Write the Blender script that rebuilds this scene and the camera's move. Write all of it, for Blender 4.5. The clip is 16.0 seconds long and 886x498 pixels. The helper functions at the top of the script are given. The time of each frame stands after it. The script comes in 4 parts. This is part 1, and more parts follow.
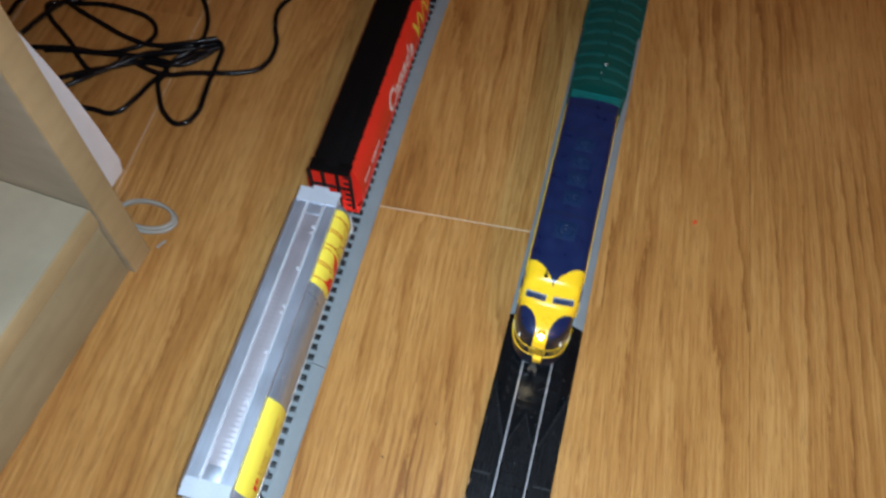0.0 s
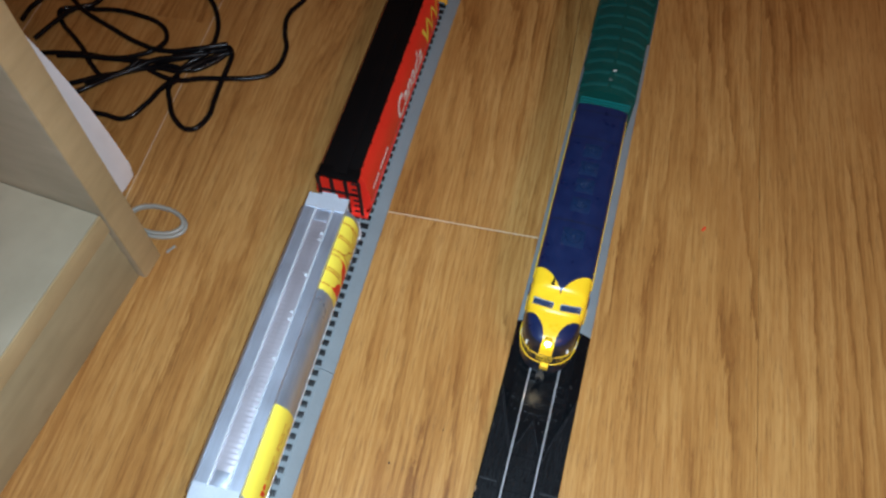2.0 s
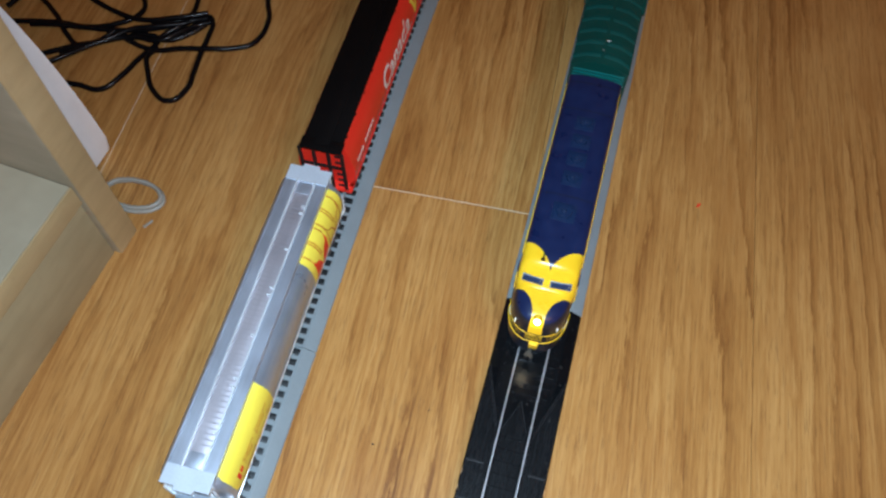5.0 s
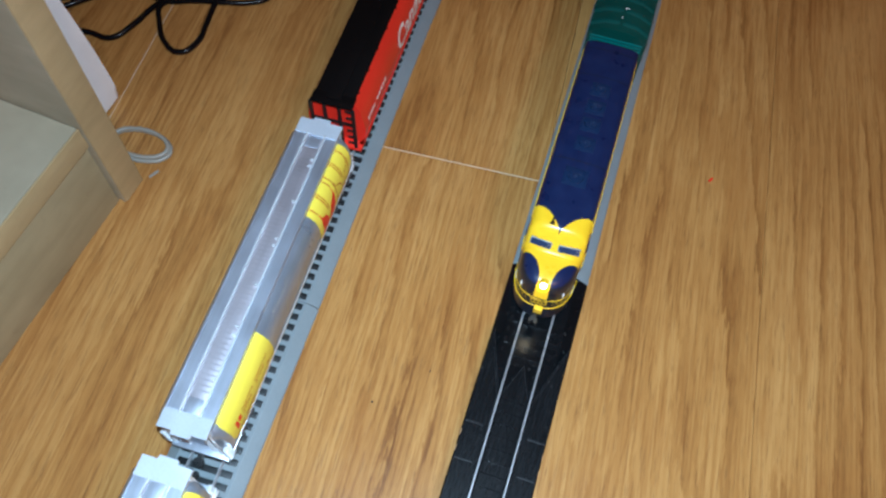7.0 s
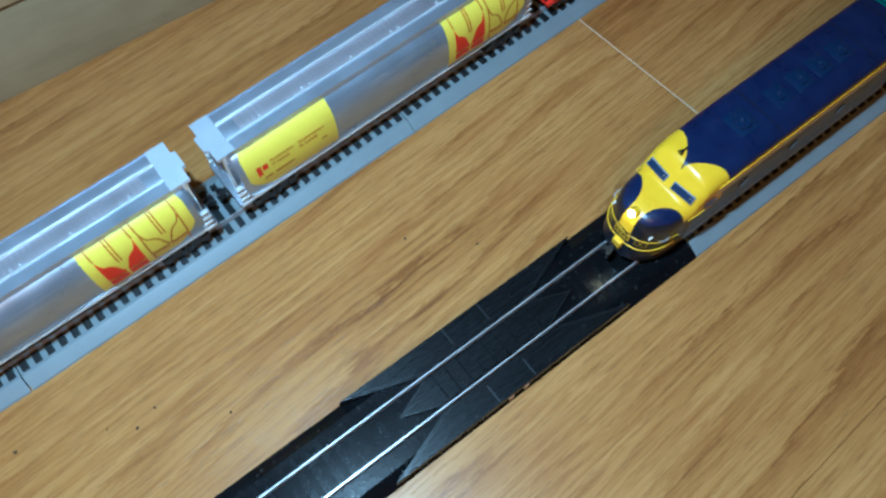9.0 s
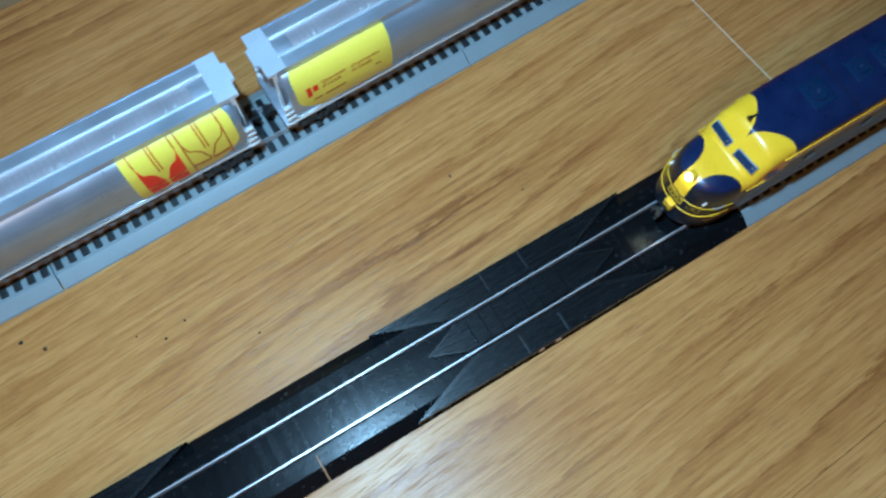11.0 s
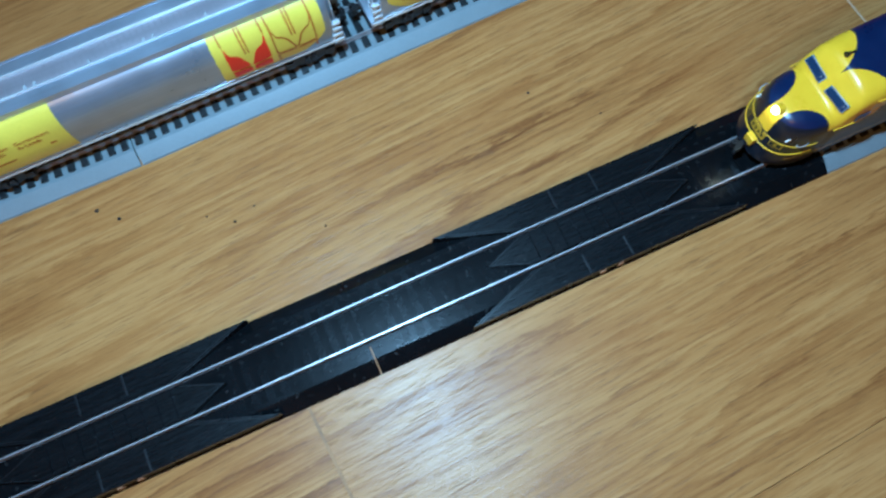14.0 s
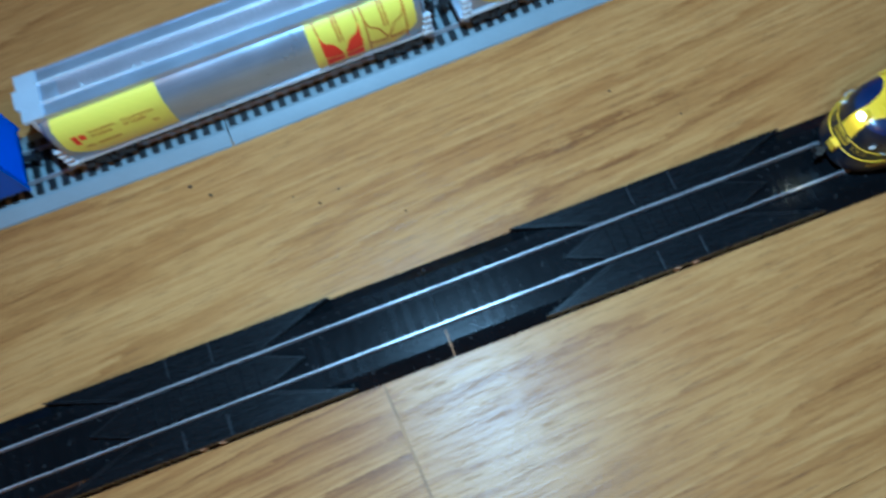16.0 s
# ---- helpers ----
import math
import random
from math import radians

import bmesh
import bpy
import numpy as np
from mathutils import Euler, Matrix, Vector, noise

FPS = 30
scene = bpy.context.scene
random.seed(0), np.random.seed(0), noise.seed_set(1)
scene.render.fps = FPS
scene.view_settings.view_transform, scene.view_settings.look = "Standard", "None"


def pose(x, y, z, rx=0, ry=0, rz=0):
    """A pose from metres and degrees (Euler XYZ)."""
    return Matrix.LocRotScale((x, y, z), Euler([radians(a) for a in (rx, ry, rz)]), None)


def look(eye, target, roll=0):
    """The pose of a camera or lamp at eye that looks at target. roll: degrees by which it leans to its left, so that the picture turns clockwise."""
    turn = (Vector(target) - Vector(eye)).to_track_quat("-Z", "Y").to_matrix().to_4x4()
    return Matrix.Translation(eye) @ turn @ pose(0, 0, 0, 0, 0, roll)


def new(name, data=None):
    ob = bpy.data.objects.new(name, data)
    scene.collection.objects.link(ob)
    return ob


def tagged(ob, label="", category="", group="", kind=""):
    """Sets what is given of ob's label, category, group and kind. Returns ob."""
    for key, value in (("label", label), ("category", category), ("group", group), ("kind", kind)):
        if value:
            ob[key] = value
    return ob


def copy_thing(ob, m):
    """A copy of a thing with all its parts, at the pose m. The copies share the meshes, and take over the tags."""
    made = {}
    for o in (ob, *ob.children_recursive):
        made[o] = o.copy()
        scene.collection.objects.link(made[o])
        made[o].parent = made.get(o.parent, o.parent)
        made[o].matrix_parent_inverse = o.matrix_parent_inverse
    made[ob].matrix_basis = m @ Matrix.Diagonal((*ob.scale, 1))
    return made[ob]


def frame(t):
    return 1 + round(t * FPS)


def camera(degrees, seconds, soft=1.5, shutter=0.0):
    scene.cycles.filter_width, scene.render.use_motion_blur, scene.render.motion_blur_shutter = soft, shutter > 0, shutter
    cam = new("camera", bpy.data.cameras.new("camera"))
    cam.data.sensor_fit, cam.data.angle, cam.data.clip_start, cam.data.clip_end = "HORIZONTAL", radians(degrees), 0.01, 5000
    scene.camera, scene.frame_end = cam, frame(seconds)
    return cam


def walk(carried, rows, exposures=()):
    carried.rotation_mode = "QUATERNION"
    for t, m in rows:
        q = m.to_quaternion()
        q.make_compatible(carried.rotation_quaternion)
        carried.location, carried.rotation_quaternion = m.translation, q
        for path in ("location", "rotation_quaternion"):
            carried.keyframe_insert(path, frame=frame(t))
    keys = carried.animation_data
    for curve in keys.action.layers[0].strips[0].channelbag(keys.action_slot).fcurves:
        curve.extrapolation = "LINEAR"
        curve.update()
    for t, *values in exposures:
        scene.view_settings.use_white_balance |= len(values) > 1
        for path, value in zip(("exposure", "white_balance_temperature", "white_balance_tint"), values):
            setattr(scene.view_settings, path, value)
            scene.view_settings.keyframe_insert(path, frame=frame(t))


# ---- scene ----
cam = camera(58.28, 16.0, 2.45, 0.8)
PATH = [
    (0, pose(-0.0133, -0.2231, 0.4579, 30.13, -0.71, 15.13)),
    (0.5, pose(-0.0146, -0.2097, 0.4739, 29.59, 0.24, 16.79)),
    (1, pose(-0.0164, -0.2059, 0.4740, 28.99, 0.49, 16.78)),
    (1.5, pose(-0.0112, -0.2171, 0.4656, 30.49, 0.19, 15.68)),
    (2, pose(-0.0122, -0.2199, 0.4608, 30.14, -0.13, 15.69)),
    (2.5, pose(-0.0130, -0.2226, 0.4593, 30.03, -0.20, 16.04)),
    (3, pose(-0.0104, -0.2203, 0.4588, 29.76, 0.12, 16.06)),
    (3.5, pose(-0.0127, -0.2188, 0.4580, 29.44, -0.09, 16.03)),
    (4, pose(-0.0112, -0.2162, 0.4541, 29.29, -0.16, 15.83)),
    (6.5, pose(-0.0091, -0.2165, 0.4323, 28.79, -1.49, 15.36)),
    (7, pose(-0.0093, -0.2281, 0.4312, 28.18, -1.82, 17.84)),
    (7.5, pose(0.0014, -0.2257, 0.4081, 29.96, -3.75, 19.59)),
    (8, pose(0.0293, -0.1597, 0.4032, 20.30, 2.90, 40.65)),
    (8.5, pose(0.0884, -0.1671, 0.3979, 26.28, 3.98, 50.79)),
    (9, pose(0.0875, -0.1945, 0.3625, 25.79, 1.65, 52.76)),
    (11.5, pose(0.0715, -0.1983, 0.3579, 19.76, 0.75, 60.47)),
    (12, pose(0.0790, -0.2020, 0.3563, 20.11, 1.41, 62.03)),
    (12.5, pose(0.0799, -0.2002, 0.3487, 19.75, 1.31, 63.25)),
    (13, pose(0.0837, -0.2090, 0.3504, 19.49, 0.72, 64.15)),
    (13.5, pose(0.0865, -0.2135, 0.3504, 18.27, 0.58, 64.67)),
    (14, pose(0.0911, -0.2177, 0.3501, 18.24, 1.70, 65.81)),
    (14.5, pose(0.0986, -0.2200, 0.3476, 18.73, 2.36, 66.49)),
    (15, pose(0.0929, -0.2206, 0.3505, 18.05, 3.01, 67.27)),
    (15.5, pose(0.0998, -0.2249, 0.3495, 18.00, 3.00, 68.26)),
    (16, pose(0.0948, -0.2339, 0.3585, 18.59, 4.02, 69.65)),
]
EXPOSURES = [(0, -0.18, 5460, 3), (6.5, -0.16, 5200, 1), (7.5, -0.05, 4860, -3), (8.5, -0.33, 4430, -8), (9, -0.39, 4300, -11), (12.5, -0.47, 4190, -11), (14, -0.47, 4030, -11), (16, -0.47, 3930, -11)]
LED_W, CEIL_W, BEAM = 14.2, 20.0, 150
TRAIN_Y = 0.0
walk(cam, PATH, EXPOSURES)

# ------------------------------------------------------------------ light
room_world = bpy.data.worlds.new("room_world")
scene.world = room_world
room_world.use_nodes = True
room_world.node_tree.nodes["Background"].inputs[0].default_value = (0.9, 0.8, 0.65, 1)
room_world.node_tree.nodes["Background"].inputs[1].default_value = 0.02


def lamp(name, kind, energy, colour, size, place, target=None):
    data = bpy.data.lights.new(name, kind)
    data.energy, data.color = energy, colour
    if kind == "AREA":
        data.size = size
    else:
        data.shadow_soft_size = size
    ob = new(name, data)
    ob.matrix_world = look(place, target) if target else Matrix.Translation(place)
    return ob


# the white LED of the phone, held over the tracks
led = lamp("phone_led", "SPOT", LED_W, (0.865, 0.97, 1.04), 0.008, (-0.010, -0.213, 0.452), (0.066, -0.175, 0))
led.data.spot_size, led.data.spot_blend = radians(BEAM), 1.0
# the room's dim warm ambient light, from an unseen lamp added under the ceiling
lamp("warm_room_fill", "AREA", CEIL_W, (1.0, 0.335, 0.045), 0.5, (1.3, -1.35, 2.33), (1.3, -1.35, 0))


# the locomotive's own little headlight
lamp("headlight_bulb", "POINT", 0.006, (1.0, 0.72, 0.40), 0.0015, (-0.0026, TRAIN_Y - 0.0350, 0.0440))


# ------------------------------------------------------------------ materials
class Nodes:
    """A short hand for building node materials."""

    def __init__(self, name):
        self.m = bpy.data.materials.new(name)
        self.m.use_nodes = True
        self.t = self.m.node_tree
        self.p = self.t.nodes["Principled BSDF"]

    def add(self, kind, **kw):
        n = self.t.nodes.new(kind)
        for k, v in kw.items():
            if k == "operation":
                n.operation = v
            elif k == "blend_type":
                n.blend_type = v
            elif k == "data_type":
                n.data_type = v
        return n

    def put(self, value, socket):
        if hasattr(value, "is_output"):
            self.t.links.new(value, socket)
        else:
            socket.default_value = value

    def math(self, op, a, b=0.0, c=0.0):
        n = self.add("ShaderNodeMath", operation=op)
        for v, s in zip((a, b, c), n.inputs):
            self.put(v, s)
        return n.outputs[0]

    def coords(self, which="Object"):
        return self.add("ShaderNodeTexCoord").outputs[which]

    def scaled(self, vec, scale, shift=(0, 0, 0)):
        n = self.add("ShaderNodeMapping")
        self.put(vec, n.inputs["Vector"])
        n.inputs["Scale"].default_value = scale
        self.put(shift, n.inputs["Location"])
        return n.outputs[0]

    def noise(self, vec, scale, detail=3.0, rough=0.5, warp=0.0):
        n = self.add("ShaderNodeTexNoise")
        self.put(vec, n.inputs["Vector"])
        n.inputs["Scale"].default_value, n.inputs["Detail"].default_value = scale, detail
        n.inputs["Roughness"].default_value, n.inputs["Distortion"].default_value = rough, warp
        return n.outputs[0]

    def ramp(self, fac, stops):
        n = self.add("ShaderNodeValToRGB")
        self.put(fac, n.inputs[0])
        e = n.color_ramp.elements
        while len(e) < len(stops):
            e.new(0.5)
        for el, (p, c) in zip(e, stops):
            el.position = p
            el.color = (*c, 1) if len(c) == 3 else c
        return n.outputs[0]

    def mix(self, fac, a, b, how="MIX"):
        n = self.add("ShaderNodeMix", data_type="RGBA", blend_type=how)
        self.put(fac, n.inputs[0])
        for v, s in ((a, n.inputs[6]), (b, n.inputs[7])):
            self.put((*v, 1) if isinstance(v, tuple) and len(v) == 3 else v, s)
        return n.outputs[2]

    def bump(self, height, strength, distance):
        n = self.add("ShaderNodeBump")
        n.inputs["Strength"].default_value, n.inputs["Distance"].default_value = strength, distance
        self.put(height, n.inputs["Height"])
        self.put(n.outputs[0], self.p.inputs["Normal"])

    def done(self, colour=None, rough=None, metal=None, spec=None):
        for v, s in ((colour, "Base Color"), (rough, "Roughness"), (metal, "Metallic"), (spec, "Specular IOR Level")):
            if v is not None:
                self.put((*v, 1) if isinstance(v, tuple) and len(v) == 3 else v, self.p.inputs[s])
        return self.m


def plastic(name, colour, rough=0.4, metal=0.0, vary=0.12, grain=900.0, bump=0.15, dust_glint=0.0, spec=0.5):
    """Moulded or painted plastic with slight mottling, fine relief and some dusty or glinting specks."""
    n = Nodes(name)
    v = n.coords()
    big = n.noise(v, 45.0, 3.0)
    fine = n.noise(v, grain, 2.0)
    dark = tuple(c * (1 - vary) for c in colour)
    light = tuple(min(1, c * (1 + vary)) for c in colour)
    col = n.ramp(n.math("ADD", n.math("MULTIPLY", big, 0.65), n.math("MULTIPLY", fine, 0.35)), ((0.35, dark), (0.65, light)))
    if dust_glint:
        spots = n.ramp(n.noise(v, 380.0, 2.0), ((0.66, (0, 0, 0)), (0.74, (1, 1, 1))))
        col = n.mix(n.math("MULTIPLY", spots, dust_glint), col, (0.35, 0.34, 0.32))
    n.bump(fine, bump, 0.0003)
    r = n.math("ADD", rough - 0.06, n.math("MULTIPLY", big, 0.12))
    return n.done(col, r, metal, spec)


def floor_wood():
    """Honey oak laminate: cathedral growth rings, tight straight grain in places and short dark pores, different on every board."""
    n = Nodes("oak_laminate")
    rnd = n.add("ShaderNodeObjectInfo").outputs["Random"]
    shift = n.add("ShaderNodeCombineXYZ")
    n.put(n.math("MULTIPLY", rnd, 7.3), shift.inputs[0])
    n.put(n.math("MULTIPLY", rnd, 31.0), shift.inputs[1])
    v = n.scaled(n.coords(), (1, 1, 1), shift.outputs[0])
    sep = n.add("ShaderNodeSeparateXYZ")
    n.put(v, sep.inputs[0])
    x = sep.outputs[0]
    sway = n.noise(n.scaled(v, (5.0, 1.0, 1.0)), 1.0, 1.0, 0.4)
    wave = n.noise(n.scaled(v, (24.0, 4.2, 1.0)), 1.0, 2.0, 0.5)
    frayed = n.noise(n.scaled(v, (260.0, 30.0, 1.0)), 1.0, 4.0, 0.7)

    def rings(per_metre, a, b, c):
        f = n.math("ADD", n.math("MULTIPLY", x, per_metre), n.math("MULTIPLY", sway, a))
        f = n.math("ADD", f, n.math("ADD", n.math("MULTIPLY", wave, b), n.math("MULTIPLY", frayed, c)))
        return n.math("FRACT", f)

    # late wood dark and sharp on one side, fading out on the other
    broad = n.ramp(rings(50.0, 18.0, 2.6, 0.95), ((0.0, (0.9, 0.9, 0.9)), (0.10, (0.62, 0.62, 0.62)), (0.42, (0.10, 0.10, 0.10)), (0.88, (0.0, 0.0, 0.0)), (0.97, (1, 1, 1))))
    tight = n.ramp(rings(210.0, 42.0, 6.0, 1.6), ((0.0, (0.8, 0.8, 0.8)), (0.30, (0.15, 0.15, 0.15)), (0.80, (0.0, 0.0, 0.0)), (0.95, (1, 1, 1))))
    where = n.ramp(n.noise(n.scaled(v, (9.0, 1.3, 1.0)), 1.0, 2.0), ((0.40, (0.25, 0.25, 0.25)), (0.62, (1, 1, 1))))
    vary = n.ramp(n.noise(n.scaled(v, (18.0, 5.0, 1.0)), 1.0, 3.0), ((0.38, (0.08, 0.08, 0.08)), (0.62, (1, 1, 1))))
    streak = n.ramp(n.noise(n.scaled(v, (640.0, 15.0, 1.0)), 1.0, 4.0, 0.66), ((0.34, (0, 0, 0)), (0.52, (0.45, 0.45, 0.45)), (0.64, (1, 1, 1))))
    band = n.noise(n.scaled(v, (150.0, 6.0, 1.0)), 1.0, 4.0, 0.62)
    pores = n.ramp(n.noise(n.scaled(v, (1150.0, 48.0, 1.0)), 1.0, 4.0, 0.66), ((0.36, (0.0, 0.0, 0.0)), (0.45, (1, 1, 1))))
    patchy = n.noise(n.scaled(v, (14.0, 4.0, 1.0)), 1.0, 3.0)
    tone = n.math("ADD", n.math("MULTIPLY", n.math("MULTIPLY", broad, vary), 0.38), n.math("MULTIPLY", n.math("MULTIPLY", tight, where), 0.21))
    tone = n.math("ADD", tone, n.math("ADD", n.math("MULTIPLY", streak, 0.23), n.math("MULTIPLY", band, 0.42)))
    tone = n.math("ADD", n.math("SUBTRACT", tone, 0.315), n.math("MULTIPLY", patchy, 0.46))
    col = n.ramp(tone, ((0.05, (0.530, 0.300, 0.093)), (0.33, (0.393, 0.195, 0.050)), (0.62, (0.240, 0.101, 0.023)), (0.95, (0.110, 0.040, 0.009))))
    col = n.mix(n.math("MULTIPLY", n.math("SUBTRACT", 1.0, pores), 0.50), col, (0.13, 0.058, 0.017))
    col = n.mix(n.math("MULTIPLY", rnd, 0.10), col, (0.50, 0.29, 0.11))
    ruddy = n.ramp(n.noise(n.scaled(v, (38.0, 9.0, 1.0)), 1.0, 4.0, 0.62), ((0.48, (0, 0, 0)), (0.70, (1, 1, 1))))
    col = n.mix(n.math("MULTIPLY", ruddy, 0.40), col, (0.290, 0.118, 0.026))
    n.bump(n.math("ADD", n.math("MULTIPLY", pores, 0.6), n.math("ADD", streak, n.noise(n.scaled(v, (2600.0, 700.0, 1.0)), 1.0, 2.0))), 0.16, 0.0003)
    rough = n.math("ADD", 0.33, n.math("MULTIPLY", n.math("SUBTRACT", 1.0, pores), 0.12))
    return n.done(col, rough, 0.0, 0.27)


def cabinet_board(name="maple_melamine", tint=(1, 1, 1)):
    """Pale maple melamine, faintly grained and scuffed."""
    n = Nodes(name)
    v = n.coords()
    grain = n.noise(n.scaled(v, (18.0, 18.0, 90.0)), 1.0, 4.0, 0.6)
    blotch = n.noise(v, 16.0, 3.0)
    scuff = n.ramp(n.noise(v, 120.0, 4.0, 0.7), ((0.60, (0, 0, 0)), (0.72, (1, 1, 1))))
    col = n.ramp(n.math("ADD", n.math("MULTIPLY", grain, 0.5), n.math("MULTIPLY", blotch, 0.5)), ((0.35, (0.335, 0.305, 0.215)), (0.65, (0.455, 0.415, 0.305))))
    col = n.mix(n.math("MULTIPLY", scuff, 0.25), col, (0.31, 0.26, 0.18))
    col = n.mix(1.0, col, tint, "MULTIPLY")
    n.bump(grain, 0.12, 0.0004)
    return n.done(col, 0.46, 0.0, 0.4)


def silver_paint(name, colour, rough, metal):
    """Silver plastic with flow streaks along the car and smudges."""
    n = Nodes(name)
    v = n.coords()
    streak = n.noise(n.scaled(v, (500.0, 22.0, 500.0)), 1.0, 3.0)
    smudge = n.noise(v, 60.0, 3.0)
    mixd = n.math("ADD", n.math("MULTIPLY", streak, 0.5), n.math("MULTIPLY", smudge, 0.5))
    col = n.ramp(mixd, ((0.3, tuple(c * 0.84 for c in colour)), (0.7, tuple(min(1, c * 1.12) for c in colour))))
    n.bump(streak, 0.1, 0.0002)
    return n.done(col, n.math("ADD", rough - 0.08, n.math("MULTIPLY", smudge, 0.16)), metal, 0.6)


def loco_paint():
    """Navy and yellow livery, masked in the locomotive's own coordinates."""
    n = Nodes("navy_yellow_livery")
    sep = n.add("ShaderNodeSeparateXYZ")
    n.put(n.coords(), sep.inputs[0])
    ax, y, z = n.math("ABSOLUTE", sep.outputs[0]), sep.outputs[1], sep.outputs[2]
    # heart-shaped back edge of the yellow cab
    lobe = n.math("POWER", n.math("SINE", n.math("MINIMUM", n.math("MULTIPLY", ax, 1.5708 / 0.0165), 1.5708)), 0.72)
    edge = n.math("ADD", -0.0056, n.math("MULTIPLY", lobe, 0.0146))
    cab = n.math("LESS_THAN", y, edge)
    cab = n.math("MULTIPLY", cab, n.math("GREATER_THAN", z, 0.0365))
    # navy rounds on both cheeks of the nose
    ex = n.math("POWER", n.math("DIVIDE", n.math("SUBTRACT", ax, 0.0172), 0.0136), 2.0)
    ey = n.math("POWER", n.math("DIVIDE", n.math("ADD", y, 0.0300), 0.0162), 2.0)
    cheek = n.math("LESS_THAN", n.math("ADD", ex, ey), 1.0)
    nose = n.math("LESS_THAN", y, -0.0135)
    centre = n.math("MULTIPLY", n.math("LESS_THAN", ax, 0.0046), n.math("LESS_THAN", y, -0.030))
    yellow = n.math("MULTIPLY", n.math("MAXIMUM", cab, n.math("MULTIPLY", centre, n.math("GREATER_THAN", z, 0.0300))), n.math("SUBTRACT", 1.0, n.math("MULTIPLY", cheek, nose)))
    # yellow and silver lines along the side, a thin yellow one low down
    side = n.math("MULTIPLY", n.math("GREATER_THAN", ax, 0.0156), n.math("GREATER_THAN", y, 0.0035))
    line = n.math("MULTIPLY", n.math("COMPARE", z, 0.0500, 0.0007), side)
    band = n.math("MULTIPLY", n.math("COMPARE", z, 0.0452, 0.0026), side)
    low = n.math("MULTIPLY", n.math("COMPARE", z, 0.0172, 0.0004), n.math("GREATER_THAN", ax, 0.0150))
    v = n.coords()
    wear = n.noise(v, 120.0, 3.0)
    fine = n.noise(v, 1400.0, 2.0)
    navy = n.ramp(wear, ((0.3, (0.0065, 0.012, 0.050)), (0.7, (0.010, 0.018, 0.066))))
    dark = n.mix(n.math("LESS_THAN", z, 0.0400), navy, (0.010, 0.012, 0.020))
    col = n.mix(yellow, dark, n.ramp(wear, ((0.3, (0.80, 0.50, 0.006)), (0.7, (0.88, 0.58, 0.010)))))
    col = n.mix(band, col, (0.72, 0.72, 0.66))
    col = n.mix(n.math("MAXIMUM", line, low), col, (0.80, 0.55, 0.02))
    n.bump(fine, 0.08, 0.0002)
    return n.done(col, n.math("ADD", 0.22, n.math("MULTIPLY", wear, 0.16)), 0.0, 0.55)


def pad_plastic():
    """Glossy black plastic moulded as worn planks along the track."""
    n = Nodes("black_planked_plastic")
    v = n.coords()
    boards = n.noise(n.scaled(v, (850.0, 30.0, 1.0)), 1.0, 2.0)
    fine = n.noise(n.scaled(v, (2600.0, 160.0, 1.0)), 1.0, 3.0, 0.6)
    speck = n.ramp(n.noise(v, 420.0, 2.0), ((0.70, (0, 0, 0)), (0.76, (1, 1, 1))))
    col = n.ramp(boards, ((0.35, (0.0030, 0.0034, 0.0040)), (0.68, (0.0080, 0.0090, 0.0105))))
    col = n.mix(n.math("MULTIPLY", speck, 0.12), col, (0.35, 0.34, 0.32))
    n.bump(n.math("ADD", boards, n.math("MULTIPLY", fine, 0.4)), 0.45, 0.0004)
    return n.done(col, n.math("ADD", 0.18, n.math("MULTIPLY", fine, 0.2)), 0.0, 0.26)


M_FLOOR = floor_wood()
M_CAB = cabinet_board()
M_CABEDGE = cabinet_board("maple_edge_band", (1.20, 0.98, 0.68))
M_KICK = cabinet_board("tan_kick_melamine", (0.92, 0.82, 0.64))
M_WALL = plastic("plain_wall_paint", (0.62, 0.57, 0.48), 0.8, grain=300.0)
M_CEIL = plastic("ceiling_paint", (0.78, 0.76, 0.72), 0.9, grain=300.0)
M_GREYBED = plastic("grey_roadbed_plastic", (0.218, 0.252, 0.268), 0.5, vary=0.07)
M_BLACKBED = plastic("black_roadbed_plastic", (0.0048, 0.0054, 0.0064), 0.20, vary=0.35, dust_glint=0.10, spec=0.22)
# lighter than the pads: the ribs' highlights are mixed into this black
M_RIB = plastic("rib_highlight_black", (0.016, 0.017, 0.019), 0.3)
M_PAD = pad_plastic()
M_TIE = plastic("black_tie_plastic", (0.010, 0.012, 0.014), 0.42)
M_RAIL = plastic("worn_rail_steel", (0.52, 0.52, 0.54), 0.30, 0.55, vary=0.18)
M_SILVER = silver_paint("silver_car_plastic", (0.38, 0.43, 0.51), 0.30, 0.64)
M_SILVERTOP = silver_paint("pale_silver_walkway", (0.58, 0.64, 0.75), 0.42, 0.80)
M_TROUGH = silver_paint("silver_trough", (0.54, 0.52, 0.57), 0.46, 0.72)
M_CHROME = plastic("bright_silver_plastic", (0.80, 0.85, 0.90), 0.22, 0.35, vary=0.15)
M_DECK = plastic("polished_silver_deck", (0.68, 0.75, 0.84), 0.40, 0.42, vary=0.08)
M_YELLOW = plastic("yellow_decal", (0.86, 0.72, 0.065), 0.45, vary=0.05, bump=0.04)
M_REDINK = plastic("red_decal_ink", (0.72, 0.026, 0.004), 0.55, vary=0.06, bump=0.03)
M_OCHREINK = plastic("ochre_decal_ink", (0.48, 0.17, 0.012), 0.5, vary=0.06, bump=0.03)
M_GOLDINK = plastic("gold_lettering", (0.52, 0.27, 0.030), 0.4, vary=0.3, bump=0.03)
